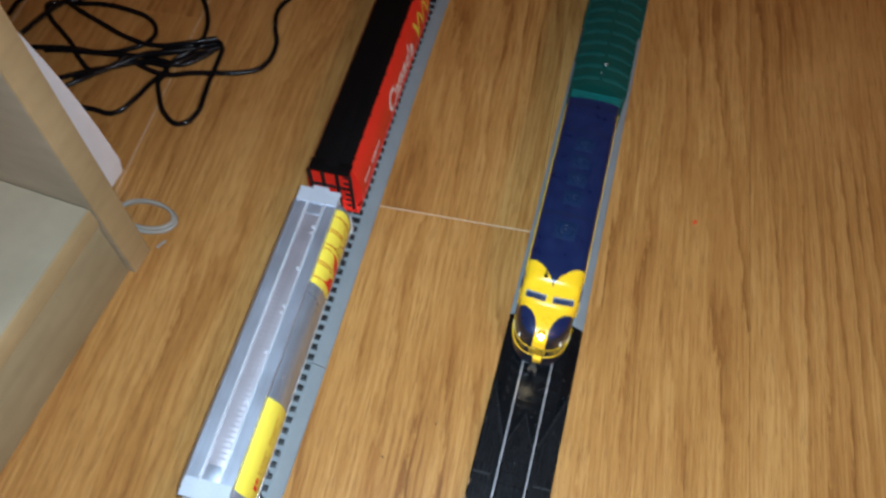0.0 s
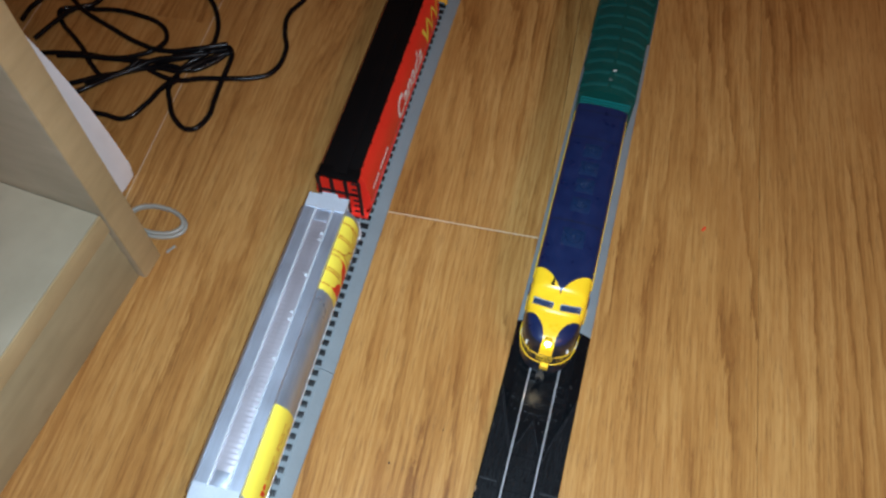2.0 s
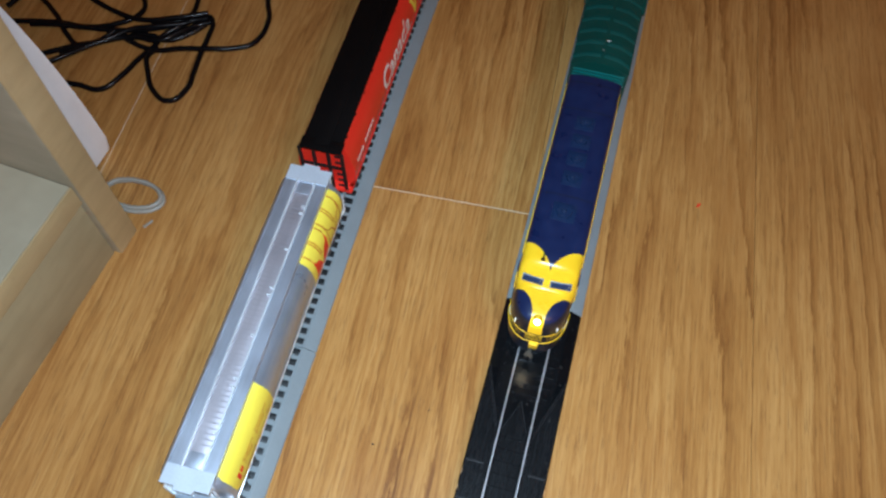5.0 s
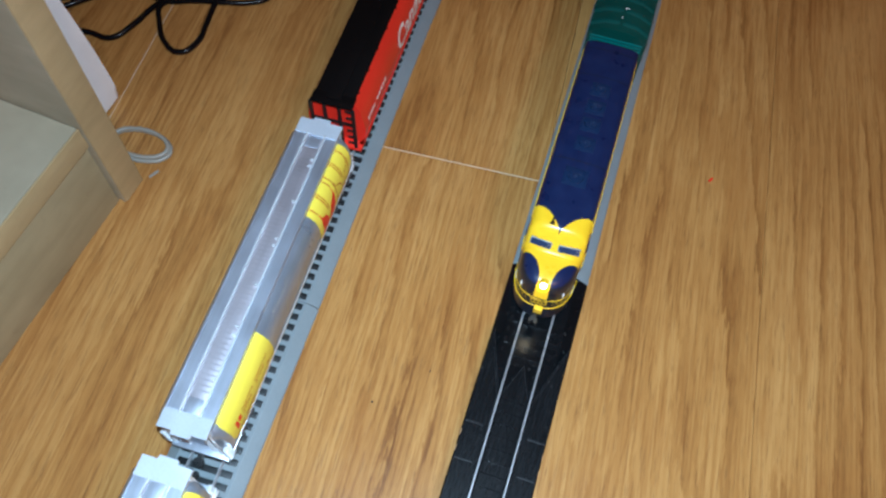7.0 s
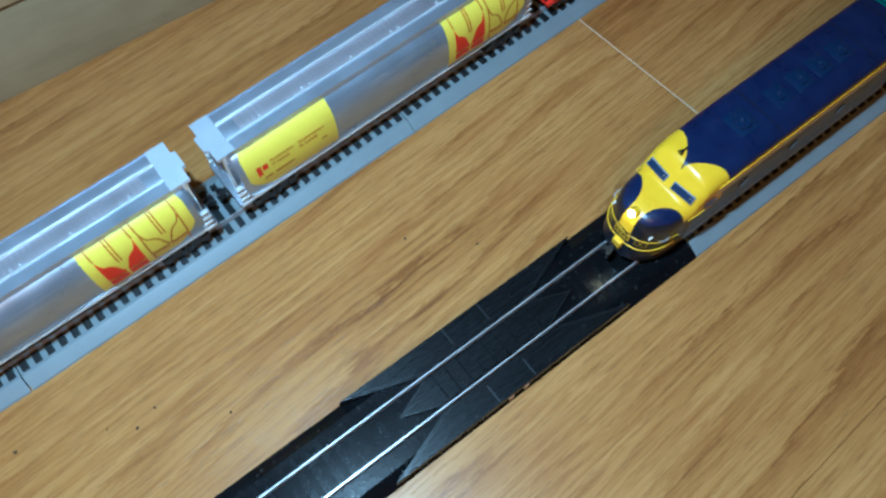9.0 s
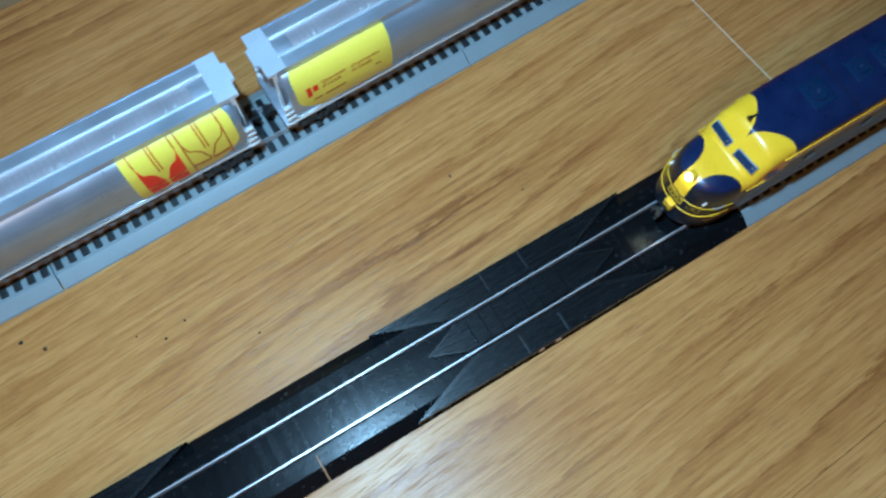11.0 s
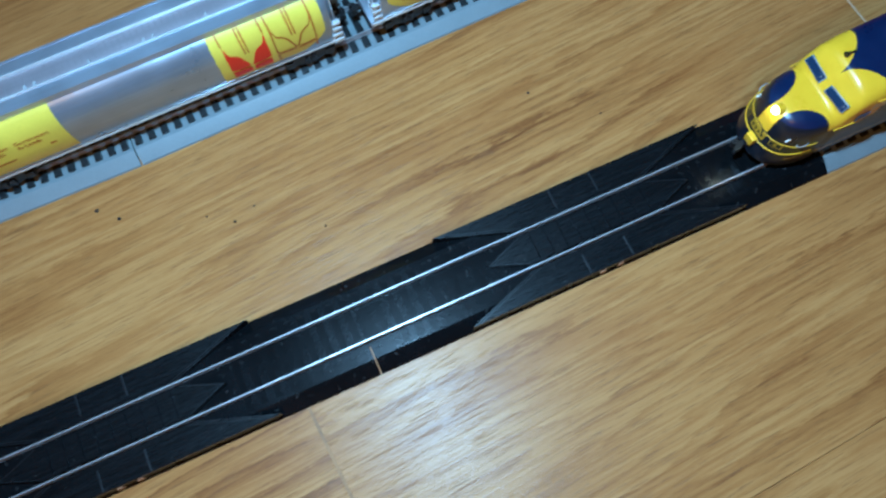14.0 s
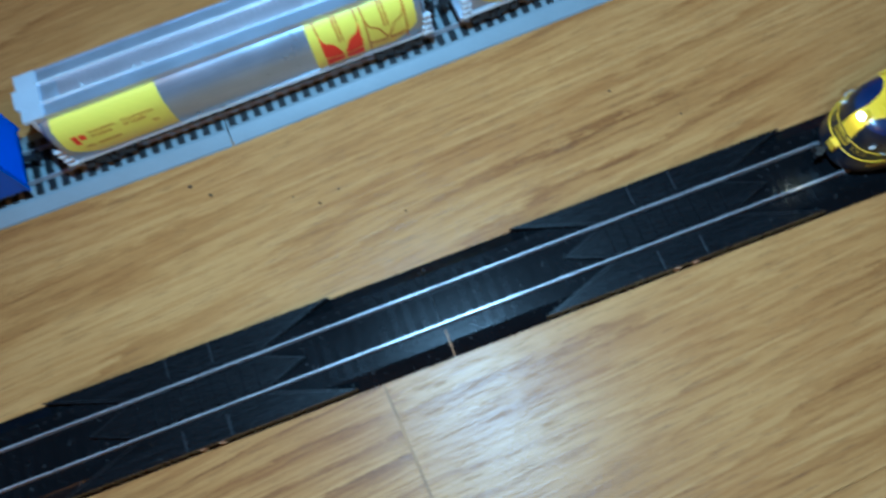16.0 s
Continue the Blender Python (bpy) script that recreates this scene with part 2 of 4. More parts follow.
M_WHITEINK = plastic("white_lettering", (0.88, 0.85, 0.84), 0.5, vary=0.05, bump=0.03)
M_LOCO = loco_paint()
M_NAVY = plastic("navy_paint", (0.009, 0.021, 0.062), 0.28)
M_LOCOYEL = plastic("yellow_loco_paint", (0.82, 0.53, 0.008), 0.36, vary=0.05)
M_BLACK = plastic("black_underframe", (0.012, 0.012, 0.013), 0.4)
M_WHEEL = plastic("dark_wheel_metal", (0.10, 0.095, 0.09), 0.35, 0.8)
# the pale specks on the panes are painted glints
M_WINDOW = plastic("smoked_window_plastic", (0.022, 0.038, 0.085), 0.10, spec=0.8, bump=0.0, dust_glint=0.55)
M_REDCAR = plastic("red_car_plastic", (0.74, 0.026, 0.012), 0.38, vary=0.06)
M_BLACKROOF = plastic("black_roof_paint", (0.0035, 0.0028, 0.0028), 0.5, spec=0.12)
M_GREEN = plastic("dark_green_car_plastic", (0.006, 0.050, 0.040), 0.42, vary=0.16)
# lighter green for the upper end ribs, with the light on them painted in
M_GREENLIT = plastic("lit_green_rib", (0.014, 0.14, 0.135), 0.40)
M_GREENRIB = plastic("lighter_green_rib", (0.008, 0.062, 0.053), 0.62, spec=0.25)
M_GOLD = plastic("gold_nose_plate", (0.40, 0.26, 0.010), 0.4, vary=0.08)
M_PANEFRAME = plastic("grey_window_frame", (0.24, 0.28, 0.36), 0.35)
M_ORANGE = plastic("orange_yellow_car", (0.72, 0.36, 0.02), 0.4)
M_BLUE = plastic("bright_blue_car", (0.006, 0.09, 0.55), 0.35)
M_TANK = silver_paint("silver_tank", (0.55, 0.58, 0.64), 0.28, 0.7)
M_CABLE = plastic("black_cable_rubber", (0.0045, 0.0045, 0.0055), 0.26, vary=0.1, bump=0.05, spec=0.22)
M_ADAPTER = plastic("black_adapter_case", (0.010, 0.011, 0.014), 0.35)
M_PALECORD = plastic("pale_grey_cord", (0.31, 0.30, 0.26), 0.4, vary=0.12)
M_WHITE = plastic("white_plastic_panel", (0.93, 0.90, 0.89), 0.4, vary=0.05)
M_CRUMB = plastic("dark_crumb", (0.03, 0.022, 0.016), 0.8)
M_TAN = plastic("tan_plastic_pin", (0.42, 0.24, 0.11), 0.6)
lit = Nodes("lit_headlight_lens")
lit.p.inputs["Emission Color"].default_value = (1.0, 0.90, 0.62, 1)
lit.p.inputs["Emission Strength"].default_value = 9.0
M_LIT = lit.done((0.9, 0.8, 0.5), 0.2)


# ------------------------------------------------------------------ mesh helpers
def box(bm, x0, x1, y0, y1, z0, z1, bevel=0.0):
    vs = [bm.verts.new((x, y, z)) for x in (x0, x1) for y in (y0, y1) for z in (z0, z1)]
    fs = [bm.faces.new([vs[i] for i in f]) for f in ((0, 1, 3, 2), (4, 6, 7, 5), (0, 4, 5, 1), (2, 3, 7, 6), (0, 2, 6, 4), (1, 5, 7, 3))]
    if bevel:
        es = list({e for f in fs for e in f.edges})
        bmesh.ops.bevel(bm, geom=es, offset=bevel, segments=2, affect="EDGES", profile=0.6)
    return bm


def boxes(*specs, bevel=0.0):
    bm = bmesh.new()
    for s in specs:
        box(bm, *s, bevel=bevel)
    return bm


def cyl(bm, p0, p1, r0, r1=None, seg=20, caps=True):
    """A cylinder or cone from p0 to p1."""
    r1 = r0 if r1 is None else r1
    a, b = Vector(p0), Vector(p1)
    q = (b - a).to_track_quat("Z", "Y").to_matrix()
    rings = []
    for c, r in ((a, r0), (b, r1)):
        rings.append([bm.verts.new(c + q @ Vector((r * math.cos(k * 2 * math.pi / seg), r * math.sin(k * 2 * math.pi / seg), 0))) for k in range(seg)])
    for k in range(seg):
        bm.faces.new((rings[0][k], rings[0][(k + 1) % seg], rings[1][(k + 1) % seg], rings[1][k]))
    if caps:
        bm.faces.new(rings[0][::-1])
        bm.faces.new(rings[1])
    return bm


def prism(bm, outline, z0, z1):
    """A flat outline of (x, y) pairs raised from z0 to z1."""
    lo = [bm.verts.new((x, y, z0)) for x, y in outline]
    hi = [bm.verts.new((x, y, z1)) for x, y in outline]
    k = len(outline)
    bm.faces.new(hi)
    bm.faces.new(lo[::-1])
    for i in range(k):
        bm.faces.new((lo[i], lo[(i + 1) % k], hi[(i + 1) % k], hi[i]))
    return bm


def extrude_y(bm, profile, y0, y1):
    """A closed profile of (x, z) pairs drawn along y."""
    a = [bm.verts.new((x, y0, z)) for x, z in profile]
    b = [bm.verts.new((x, y1, z)) for x, z in profile]
    k = len(profile)
    bm.faces.new(a)
    bm.faces.new(b[::-1])
    for i in range(k):
        bm.faces.new((a[i], b[i], b[(i + 1) % k], a[(i + 1) % k]))
    return bm


def finish(bm, name, material, smooth=None):
    bmesh.ops.recalc_face_normals(bm, faces=bm.faces)
    me = bpy.data.meshes.new(name)
    bm.to_mesh(me)
    bm.free()
    me.materials.append(material)
    if smooth is not None:
        for p in me.polygons:
            p.use_smooth = True
        me.set_sharp_from_angle(angle=radians(smooth))
    return me


def part(name, bm, material, parent, label="", smooth=35):
    ob = new(name, finish(bm, name, material, smooth))
    ob.parent = parent
    if label:
        tagged(ob, label)
    return ob


def thing(name, m, label, category, group="", kind=""):
    ob = new(name)
    ob.empty_display_size = 0.02
    ob.matrix_world = m
    return tagged(ob, label, category, group, kind)


def solid(name, bm, material, label, category, group="", kind="", m=None, smooth=35):
    ob = new(name, finish(bm, name, material, smooth))
    if m:
        ob.matrix_world = m
    return tagged(ob, label, category, group, kind)


def tube(name, points, radius, material, parent=None, closed=False, seg=8):
    """A round cord through the given points."""
    cu = bpy.data.curves.new(name, "CURVE")
    cu.dimensions, cu.bevel_depth, cu.bevel_resolution, cu.resolution_u = "3D", radius, 3, seg
    sp = cu.splines.new("BEZIER")
    sp.bezier_points.add(len(points) - 1)
    for b, p in zip(sp.bezier_points, points):
        b.co = p
        b.handle_left_type = b.handle_right_type = "AUTO"
    sp.use_cyclic_u = closed
    cu.use_fill_caps = True
    tmp = new(name + "_line", cu)
    bpy.context.view_layer.update()
    me = bpy.data.meshes.new_from_object(tmp)
    bpy.data.objects.remove(tmp)
    me.materials.clear()
    me.materials.append(material)
    for p in me.polygons:
        p.use_smooth = True
    ob = new(name, me)
    if parent:
        ob.parent = parent
    return ob


def letters(body, size, wide=1.0, slant=0.0, bold=0.0):
    """The flat outline mesh of a word: points and faces, baseline at the origin."""
    cu = bpy.data.curves.new("word", "FONT")
    cu.body, cu.size, cu.resolution_u, cu.shear, cu.offset = body, size, 3, slant, bold
    tmp = new("word_line", cu)
    bpy.context.view_layer.update()
    me = bpy.data.meshes.new_from_object(tmp)
    bpy.data.objects.remove(tmp)
    pts = [(v.co.x * wide, v.co.y) for v in me.vertices]
    faces = [tuple(p.vertices) for p in me.polygons]
    return pts, faces


def wrapped(flat, faces, where):
    """A mesh of flat points (a, b) carried onto a surface by where(a, b)."""
    bm = bmesh.new()
    vs = [bm.verts.new(where(a, b)) for a, b in flat]
    for f in faces:
        try:
            bm.faces.new([vs[i] for i in f])
        except ValueError:
            pass
    return bm


def patch(a0, a1, b0, b1, na, nb):
    pts = [(a0 + (a1 - a0) * i / na, b0 + (b1 - b0) * j / nb) for j in range(nb + 1) for i in range(na + 1)]
    faces = [(j * (na + 1) + i, j * (na + 1) + i + 1, (j + 1) * (na + 1) + i + 1, (j + 1) * (na + 1) + i) for j in range(nb) for i in range(na)]
    return pts, faces


def stroke(path, width):
    """A ribbon of constant width along a path of (a, b) pairs."""
    pts, faces = [], []
    for i, (a, b) in enumerate(path):
        p, q = path[max(i - 1, 0)], path[min(i + 1, len(path) - 1)]
        dx, dy = q[0] - p[0], q[1] - p[1]
        s = width / 2 / max(math.hypot(dx, dy), 1e-9)
        pts += [(a - dy * s, b + dx * s), (a + dy * s, b - dx * s)]
        if i:
            k = 2 * i
            faces.append((k - 2, k - 1, k + 1, k))
    return pts, faces


def arc(p0, p1, bow, n=8):
    """Points from p0 to p1, bowed sideways."""
    dx, dy = p1[0] - p0[0], p1[1] - p0[1]
    return [(p0[0] + dx * k / n - dy * bow * math.sin(math.pi * k / n), p0[1] + dy * k / n + dx * bow * math.sin(math.pi * k / n)) for k in range(n + 1)]


def joined(*meshes):
    pts, faces = [], []
    for p, f in meshes:
        faces += [tuple(i + len(pts) for i in q) for q in f]
        pts += p
    return pts, faces


# ------------------------------------------------------------------ room shell
PLANK_W, PLANK_L, SEAM = 0.1440, 1.21, -0.0170
room = PLANK_W * 15
ROOM_TURN = Matrix.Rotation(radians(4.0), 4, "Z")
solid("subfloor", boxes((-room, room, -room, room, -0.05, -0.012)), M_CRUMB, "dark underlay below the floor boards", "floor", kind="structure", m=ROOM_TURN)
solid("ceiling", boxes((-room, room, -room, room, 2.40, 2.45)), M_CEIL, "plain white ceiling of the room", "ceiling", kind="structure", m=ROOM_TURN)
for wname, b in (("wall_north", (-room, room, room, room + 0.1, -0.05, 2.45)), ("wall_south", (-room, room, -room - 0.1, -room, -0.05, 2.45)),
                 ("wall_east", (room, room + 0.1, -room - 0.1, room + 0.1, -0.05, 2.45)), ("wall_west", (-room - 0.1, -room, -room - 0.1, room + 0.1, -0.05, 2.45))):
    solid(wname, boxes(b), M_WALL, "plain painted wall closing the room", "wall", kind="structure", m=ROOM_TURN)


# ------------------------------------------------------------------ cabinet
def open_cabinet():
    m = Matrix.Translation((-0.2643, -0.0178, 0)) @ Matrix.Rotation(radians(-4.6), 4, "Z")
    c = thing("open_cabinet", m, "open pale maple melamine cabinet standing on the floor", "cabinet")
    part("side_panel", boxes((-0.38, 0, -0.0185, 0, 0, 0.72), bevel=0.0008), M_CAB, c)
    part("side_panel", boxes((-0.38, 0, -0.80, -0.7815, 0, 0.72), bevel=0.0008), M_CAB, c)
    for y in (-0.0185, -0.80):
        part("edge_band", boxes((0.0002, 0.0012, y + 0.0002, y + 0.0183, 0.0005, 0.7195), bevel=0.0003), M_CABEDGE, c, "tan edge band")
    part("kick_board", boxes((-0.020, -0.004, -0.7815, -0.0188, 0, 0.0585), bevel=0.0006), M_KICK, c)
    part("bottom_shelf", boxes((-0.372, -0.0026, -0.7813, -0.0188, 0.0590, 0.0755), bevel=0.0012), M_CAB, c)
    part("edge_band", boxes((-0.0024, -0.0012, -0.7811, -0.0190, 0.0592, 0.0753), bevel=0.0004), M_CABEDGE, c, "tan edge band")
    part("back_panel", boxes((-0.380, -0.3725, -0.7813, -0.0188, 0.0760, 0.7015)), M_CAB, c)
    part("top_board", boxes((-0.38, 0.004, -0.803, 0.003, 0.7203, 0.738), bevel=0.001), M_CAB, c)


open_cabinet()


def white_panel():
    """A white moulded panel with rounded corners, leaning back beside the cabinet."""
    y0, top = -0.0035, 0.192
    out = [(y0, 0.0), (0.0390, 0.0), (0.0415, 0.0008), (0.0426, 0.0030)]
    out += [(0.0428 - 0.0213 * (z / 0.185) ** 2.2, z) for z in [0.012 + 0.0175 * k for k in range(11)]]
    out += [(0.0165, top), (y0, top)]
    bm = bmesh.new()
    lo = [bm.verts.new((0, a, b)) for a, b in out]
    hi = [bm.verts.new((-0.012, a, b)) for a, b in out]
    fa = bm.faces.new(lo)
    bm.faces.new(hi[::-1])
    for i in range(len(out)):
        bm.faces.new((lo[i], hi[i], hi[(i + 1) % len(out)], lo[(i + 1) % len(out)]))
    bmesh.ops.bevel(bm, geom=list(fa.edges), offset=0.003, segments=3, affect="EDGES", profile=0.5)
    m = Matrix.Translation((-0.3110, -0.0058, 0.0007)) @ Matrix.Rotation(radians(-4.0), 4, "Z") @ Matrix.Rotation(radians(-3.3), 4, "Y")
    solid("white_panel", bm, M_WHITE, "white plastic panel with rounded corners leaning beside the cabinet", "panel", m=m)


white_panel()


# ------------------------------------------------------------------ cords and scraps
def cable(points, level, label="tangled black power cable lying on the floor"):
    pts = [(x, y, level + 0.0012 * math.sin(k * 1.7)) for k, (x, y) in enumerate(points)]
    tagged(tube("power_cable", pts, 0.00200, M_CABLE), label, "cable", "tangle of black cables")


cable([(-0.2595, 0.3603), (-0.2561, 0.2496), (-0.2545, 0.2370), (-0.2615, 0.2121), (-0.2563, 0.1923), (-0.2483, 0.1734), (-0.2515, 0.1511), (-0.2629, 0.1423), (-0.2798, 0.1350), (-0.3012, 0.1294), (-0.3152, 0.1251), (-0.3254, 0.1237), (-0.3418, 0.1267)], 0.0034)
cable([(-0.3152, 0.1251), (-0.3182, 0.1149), (-0.3130, 0.1031), (-0.3013, 0.0878), (-0.2856, 0.0820), (-0.2788, 0.0934), (-0.2812, 0.1119), (-0.2836, 0.1293), (-0.2842, 0.1468), (-0.2867, 0.1586), (-0.2949, 0.1656), (-0.3015, 0.1588), (-0.3082, 0.1484), (-0.3167, 0.1379), (-0.3198, 0.1258), (-0.3239, 0.1109), (-0.3280, 0.0932), (-0.3376, 0.0789), (-0.3551, 0.0782), (-0.3772, 0.0745)], 0.0048)
cable([(-0.2922, 0.1648), (-0.3127, 0.1528), (-0.3358, 0.1453), (-0.3595, 0.1478), (-0.3865, 0.1555), (-0.4167, 0.1667), (-0.4377, 0.1800), (-0.4615, 0.1868), (-0.4870, 0.1881), (-0.5204, 0.1863)], 0.0080)
cable([(-0.4319, 0.1198), (-0.4156, 0.1233), (-0.3973, 0.1287), (-0.3746, 0.1316), (-0.3552, 0.1389), (-0.3430, 0.1522), (-0.3454, 0.1649), (-0.3560, 0.1743), (-0.3741, 0.1770), (-0.3957, 0.1777), (-0.4156, 0.1749), (-0.4328, 0.1704), (-0.4375, 0.1648), (-0.4307, 0.1543), (-0.4149, 0.1433), (-0.3999, 0.1322), (-0.3859, 0.1192), (-0.3715, 0.1125), (-0.3612, 0.1203), (-0.3526, 0.1335)], 0.0040)
cable([(-0.3994, 0.0938), (-0.3855, 0.1018), (-0.3733, 0.1124), (-0.3594, 0.1204), (-0.3446, 0.1275), (-0.3260, 0.1347), (-0.3131, 0.1353), (-0.2990, 0.1470), (-0.2894, 0.1603)], 0.0040)
cable([(-0.3879, 0.0824), (-0.3757, 0.0940), (-0.3643, 0.1092), (-0.3530, 0.1216), (-0.3389, 0.1341), (-0.3250, 0.1403), (-0.3045, 0.1514)], 0.0078)
cable([(-0.3474, 0.2209), (-0.3286, 0.2102), (-0.3153, 0.1946), (-0.3075, 0.1750), (-0.3070, 0.1604), (-0.3164, 0.1517), (-0.3312, 0.1464)], 0.0038)
cable([(-0.4844, 0.2132), (-0.4495, 0.2018), (-0.4284, 0.1940), (-0.4069, 0.1933), (-0.3897, 0.1988), (-0.3758, 0.2085), (-0.3538, 0.2205)], 0.0038)
cable([(-0.4064, 0.2354), (-0.4069, 0.2184), (-0.4113, 0.1940), (-0.4155, 0.1785), (-0.4247, 0.1699), (-0.4325, 0.1533), (-0.4413, 0.1311)], 0.0064)
cable([(-0.4704, 0.2317), (-0.4665, 0.1982), (-0.4611, 0.1770), (-0.4652, 0.1634), (-0.4631, 0.1482)], 0.0034)

cable([(-0.4148, 0.1197), (-0.3975, 0.1232), (-0.3756, 0.1279), (-0.3527, 0.1326), (-0.3342, 0.1362), (-0.3175, 0.1443), (-0.3034, 0.1560), (-0.2922, 0.1620)], 0.0060)
cable([(-0.3810, 0.1002), (-0.3661, 0.1100), (-0.3530, 0.1216), (-0.3353, 0.1297), (-0.3160, 0.1306), (-0.3047, 0.1422), (-0.2961, 0.1536), (-0.2886, 0.1586)], 0.0064)

adapter = thing("power_adapter", Matrix.Translation((-0.3268, 0.2431, 0)) @ Matrix.Rotation(radians(9), 4, "Z"), "black plastic power adapter lying on the floor", "adapter")
part("case", boxes((-0.036, 0.036, -0.022, 0.022, 0, 0.026), bevel=0.003), M_ADAPTER, adapter)
part("label_plate", boxes((-0.024, 0.024, -0.013, 0.013, 0.0260, 0.0263)), M_BLACK, adapter)

ring = thing("pale_cord_loop", Matrix.Translation((-0.2763, 0.0047, 0)), "loop of pale grey cord beside the cabinet foot", "cord")
for k, (ra, rb, lv) in enumerate(((0.0205, 0.0112, 0.0016), (0.0190, 0.0102, 0.0040))):
    o = tube("strand", [(ra * math.cos(a * math.pi / 6), rb * math.sin(a * math.pi / 6) + 0.0005 * k, lv) for a in range(12)], 0.0014, M_PALECORD, ring, True)
solid("paper_scrap", boxes((-0.0036, 0.0036, -0.0009, 0.0009, 0, 0.0007), bevel=0.0003), M_PALECORD, "small white scrap lying on the floor", "scrap", m=Matrix.Translation((-0.2587, -0.0118, 0)) @ Matrix.Rotation(radians(62), 4, "Z"))

for x, y, s in ((-0.1050, -0.3221, 0.0010), (-0.0966, -0.3136, 0.0008), (-0.0800, -0.2751, 0.0005), (-0.0720, -0.2636, 0.0008), (-0.0757, -0.2526, 0.0006), (-0.0520, -0.2254, 0.0006), (-0.0748, -0.1086, 0.0006), (-0.0499, -0.0814, 0.0005)):
    bm = bmesh.new()
    bmesh.ops.create_icosphere(bm, subdivisions=1, radius=s)
    for v in bm.verts:
        v.co *= 0.7 + 0.6 * random.random()
    solid("crumb", bm, M_CRUMB, "tiny dark crumb lying on the floor", "crumb", "crumbs on the floor", m=Matrix.Translation((x, y, s * 0.7)))
bm = bmesh.new()
bmesh.ops.create_icosphere(bm, subdivisions=1, radius=0.0010, matrix=Matrix.Rotation(radians(-28), 4, "Z") @ Matrix.Diagonal((1.0, 2.6, 0.7, 1)))
solid("red_crumb", bm, M_REDINK, "tiny red crumb lying on the floor", "crumb", "crumbs on the floor", m=Matrix.Translation((0.0829, 0.1009, 0.0008)))


# ------------------------------------------------------------------ track
SECTION = 0.2286
TIE_STEP = SECTION / 34
RAILTOP = 0.0088


def tie_mesh():
    return finish(boxes((-0.0152, 0.0152, -0.00175, 0.00175, 0.0030, 0.0062), bevel=0.0002), "tie", M_TIE, 35)


TIE = tie_mesh()
FLUSH_TIE = finish(boxes((-0.0152, 0.0152, -0.00175, 0.00175, 0.0030, 0.00495)), "tie", M_BLACKBED)


def track_section(m, bed, label, group, rerailer=False, wide=0.0):
    """One 9 inch section that starts at the pose m and runs along its y axis."""
    t = thing("track_section", m, label, "track", group)
    a, b = (0.00005, SECTION - 0.00005) if rerailer else (0.0001, SECTION - 0.0001)
    bm = bmesh.new()
    extrude_y(bm, [(-0.0236 - wide, 0), (0.0236 + wide, 0), (0.0232 + wide, 0.0009), (0.0178 + wide, 0.0044), (0.0168 + wide, 0.0048), (-0.0168 - wide, 0.0048), (-0.0178 - wide, 0.0044), (-0.0232 - wide, 0.0009)], a, b)
    part("roadbed", bm, bed, t, smooth=15)
    for s in (-1, 1):
        c = s * 0.00865
        bm = bmesh.new()
        extrude_y(bm, [(c - 0.00055, 0.0061), (c + 0.00055, 0.0061), (c + 0.00018, 0.0068), (c + 0.00018, 0.0079), (c + 0.0004, 0.0082), (c + 0.00036, RAILTOP), (c - 0.00036, RAILTOP), (c - 0.0004, 0.0082), (c - 0.00018, 0.0079), (c - 0.00018, 0.0068)], a, b)
        part("rail", bm, M_RAIL, t)
    if rerailer:
        mid = SECTION / 2
        for s in (-1, 1):
            bm = bmesh.new()
            q = [(0.0100, -0.0335), (0.0226, -0.0690), (0.0226, 0.0690), (0.0100, 0.0335)]
            prism(bm, [(s * x, mid + y) for x, y in (q if s > 0 else q[::-1])], 0.0012, 0.0074)
            part("crossing_pad", bm, M_PAD, t)
            # raised chevron ribs and the seams across the pad
            for e in (-1, 1):
                for off in (0.0, 0.0030):
                    bm = bmesh.new()
                    w = [(s * 0.0104, mid + e * (0.0335 - off)), (s * 0.0222, mid + e * (0.0680 - off)), (s * 0.0222, mid + e * (0.0674 - off)), (s * 0.0104, mid + e * (0.0329 - off))]
                    prism(bm, w, 0.0074, 0.0078)
                    part("rib", bm, M_RIB, t)
                part("rib", boxes((min(s * 0.0125, s * 0.0222), max(s * 0.0125, s * 0.0222), mid + e * 0.0105 - 0.0004, mid + e * 0.0105 + 0.0004, 0.0074, 0.0077)), M_RIB, t)
            for e in (-0.0045, 0.0045):
                part("pin", boxes((min(s * 0.0222, s * 0.0232), max(s * 0.0222, s * 0.0232), mid + e - 0.0014, mid + e + 0.0014, 0.0015, 0.0052), bevel=0.0003), M_TAN, t)
        bm = bmesh.new()
        top = [(0.0112, 0.0049), (0.0168, 0.0049), (0.0178, 0.0045), (0.0233, 0.0010)]
        vs = [[bm.verts.new((x, y, z + 0.0001)) for x, z in top] for y in (0.0001, 0.0006)]
        for k in range(3):
            bm.faces.new((vs[0][k], vs[0][k + 1], vs[1][k + 1], vs[1][k]))
        part("joint_edge", bm, M_TAN, t, "tan worn joint edge")
        bm = bmesh.new()
        prism(bm, [(-0.0070, mid - 0.0335), (0, mid - 0.0515), (0.0070, mid - 0.0335), (0.0070, mid + 0.0335), (0, mid + 0.0515), (-0.0070, mid + 0.0335)], 0.0040, 0.0072)
        part("centre_pad", bm, M_PAD, t)
        for k in range(-4, 5):
            part("rib", boxes((-0.0066, 0.0066, mid + k * 0.007 - 0.0003, mid + k * 0.007 + 0.0003, 0.0072, 0.0074)), bed, t)
        for e in (-1, 1):
            for s in (-1, 1):
                bm = bmesh.new()
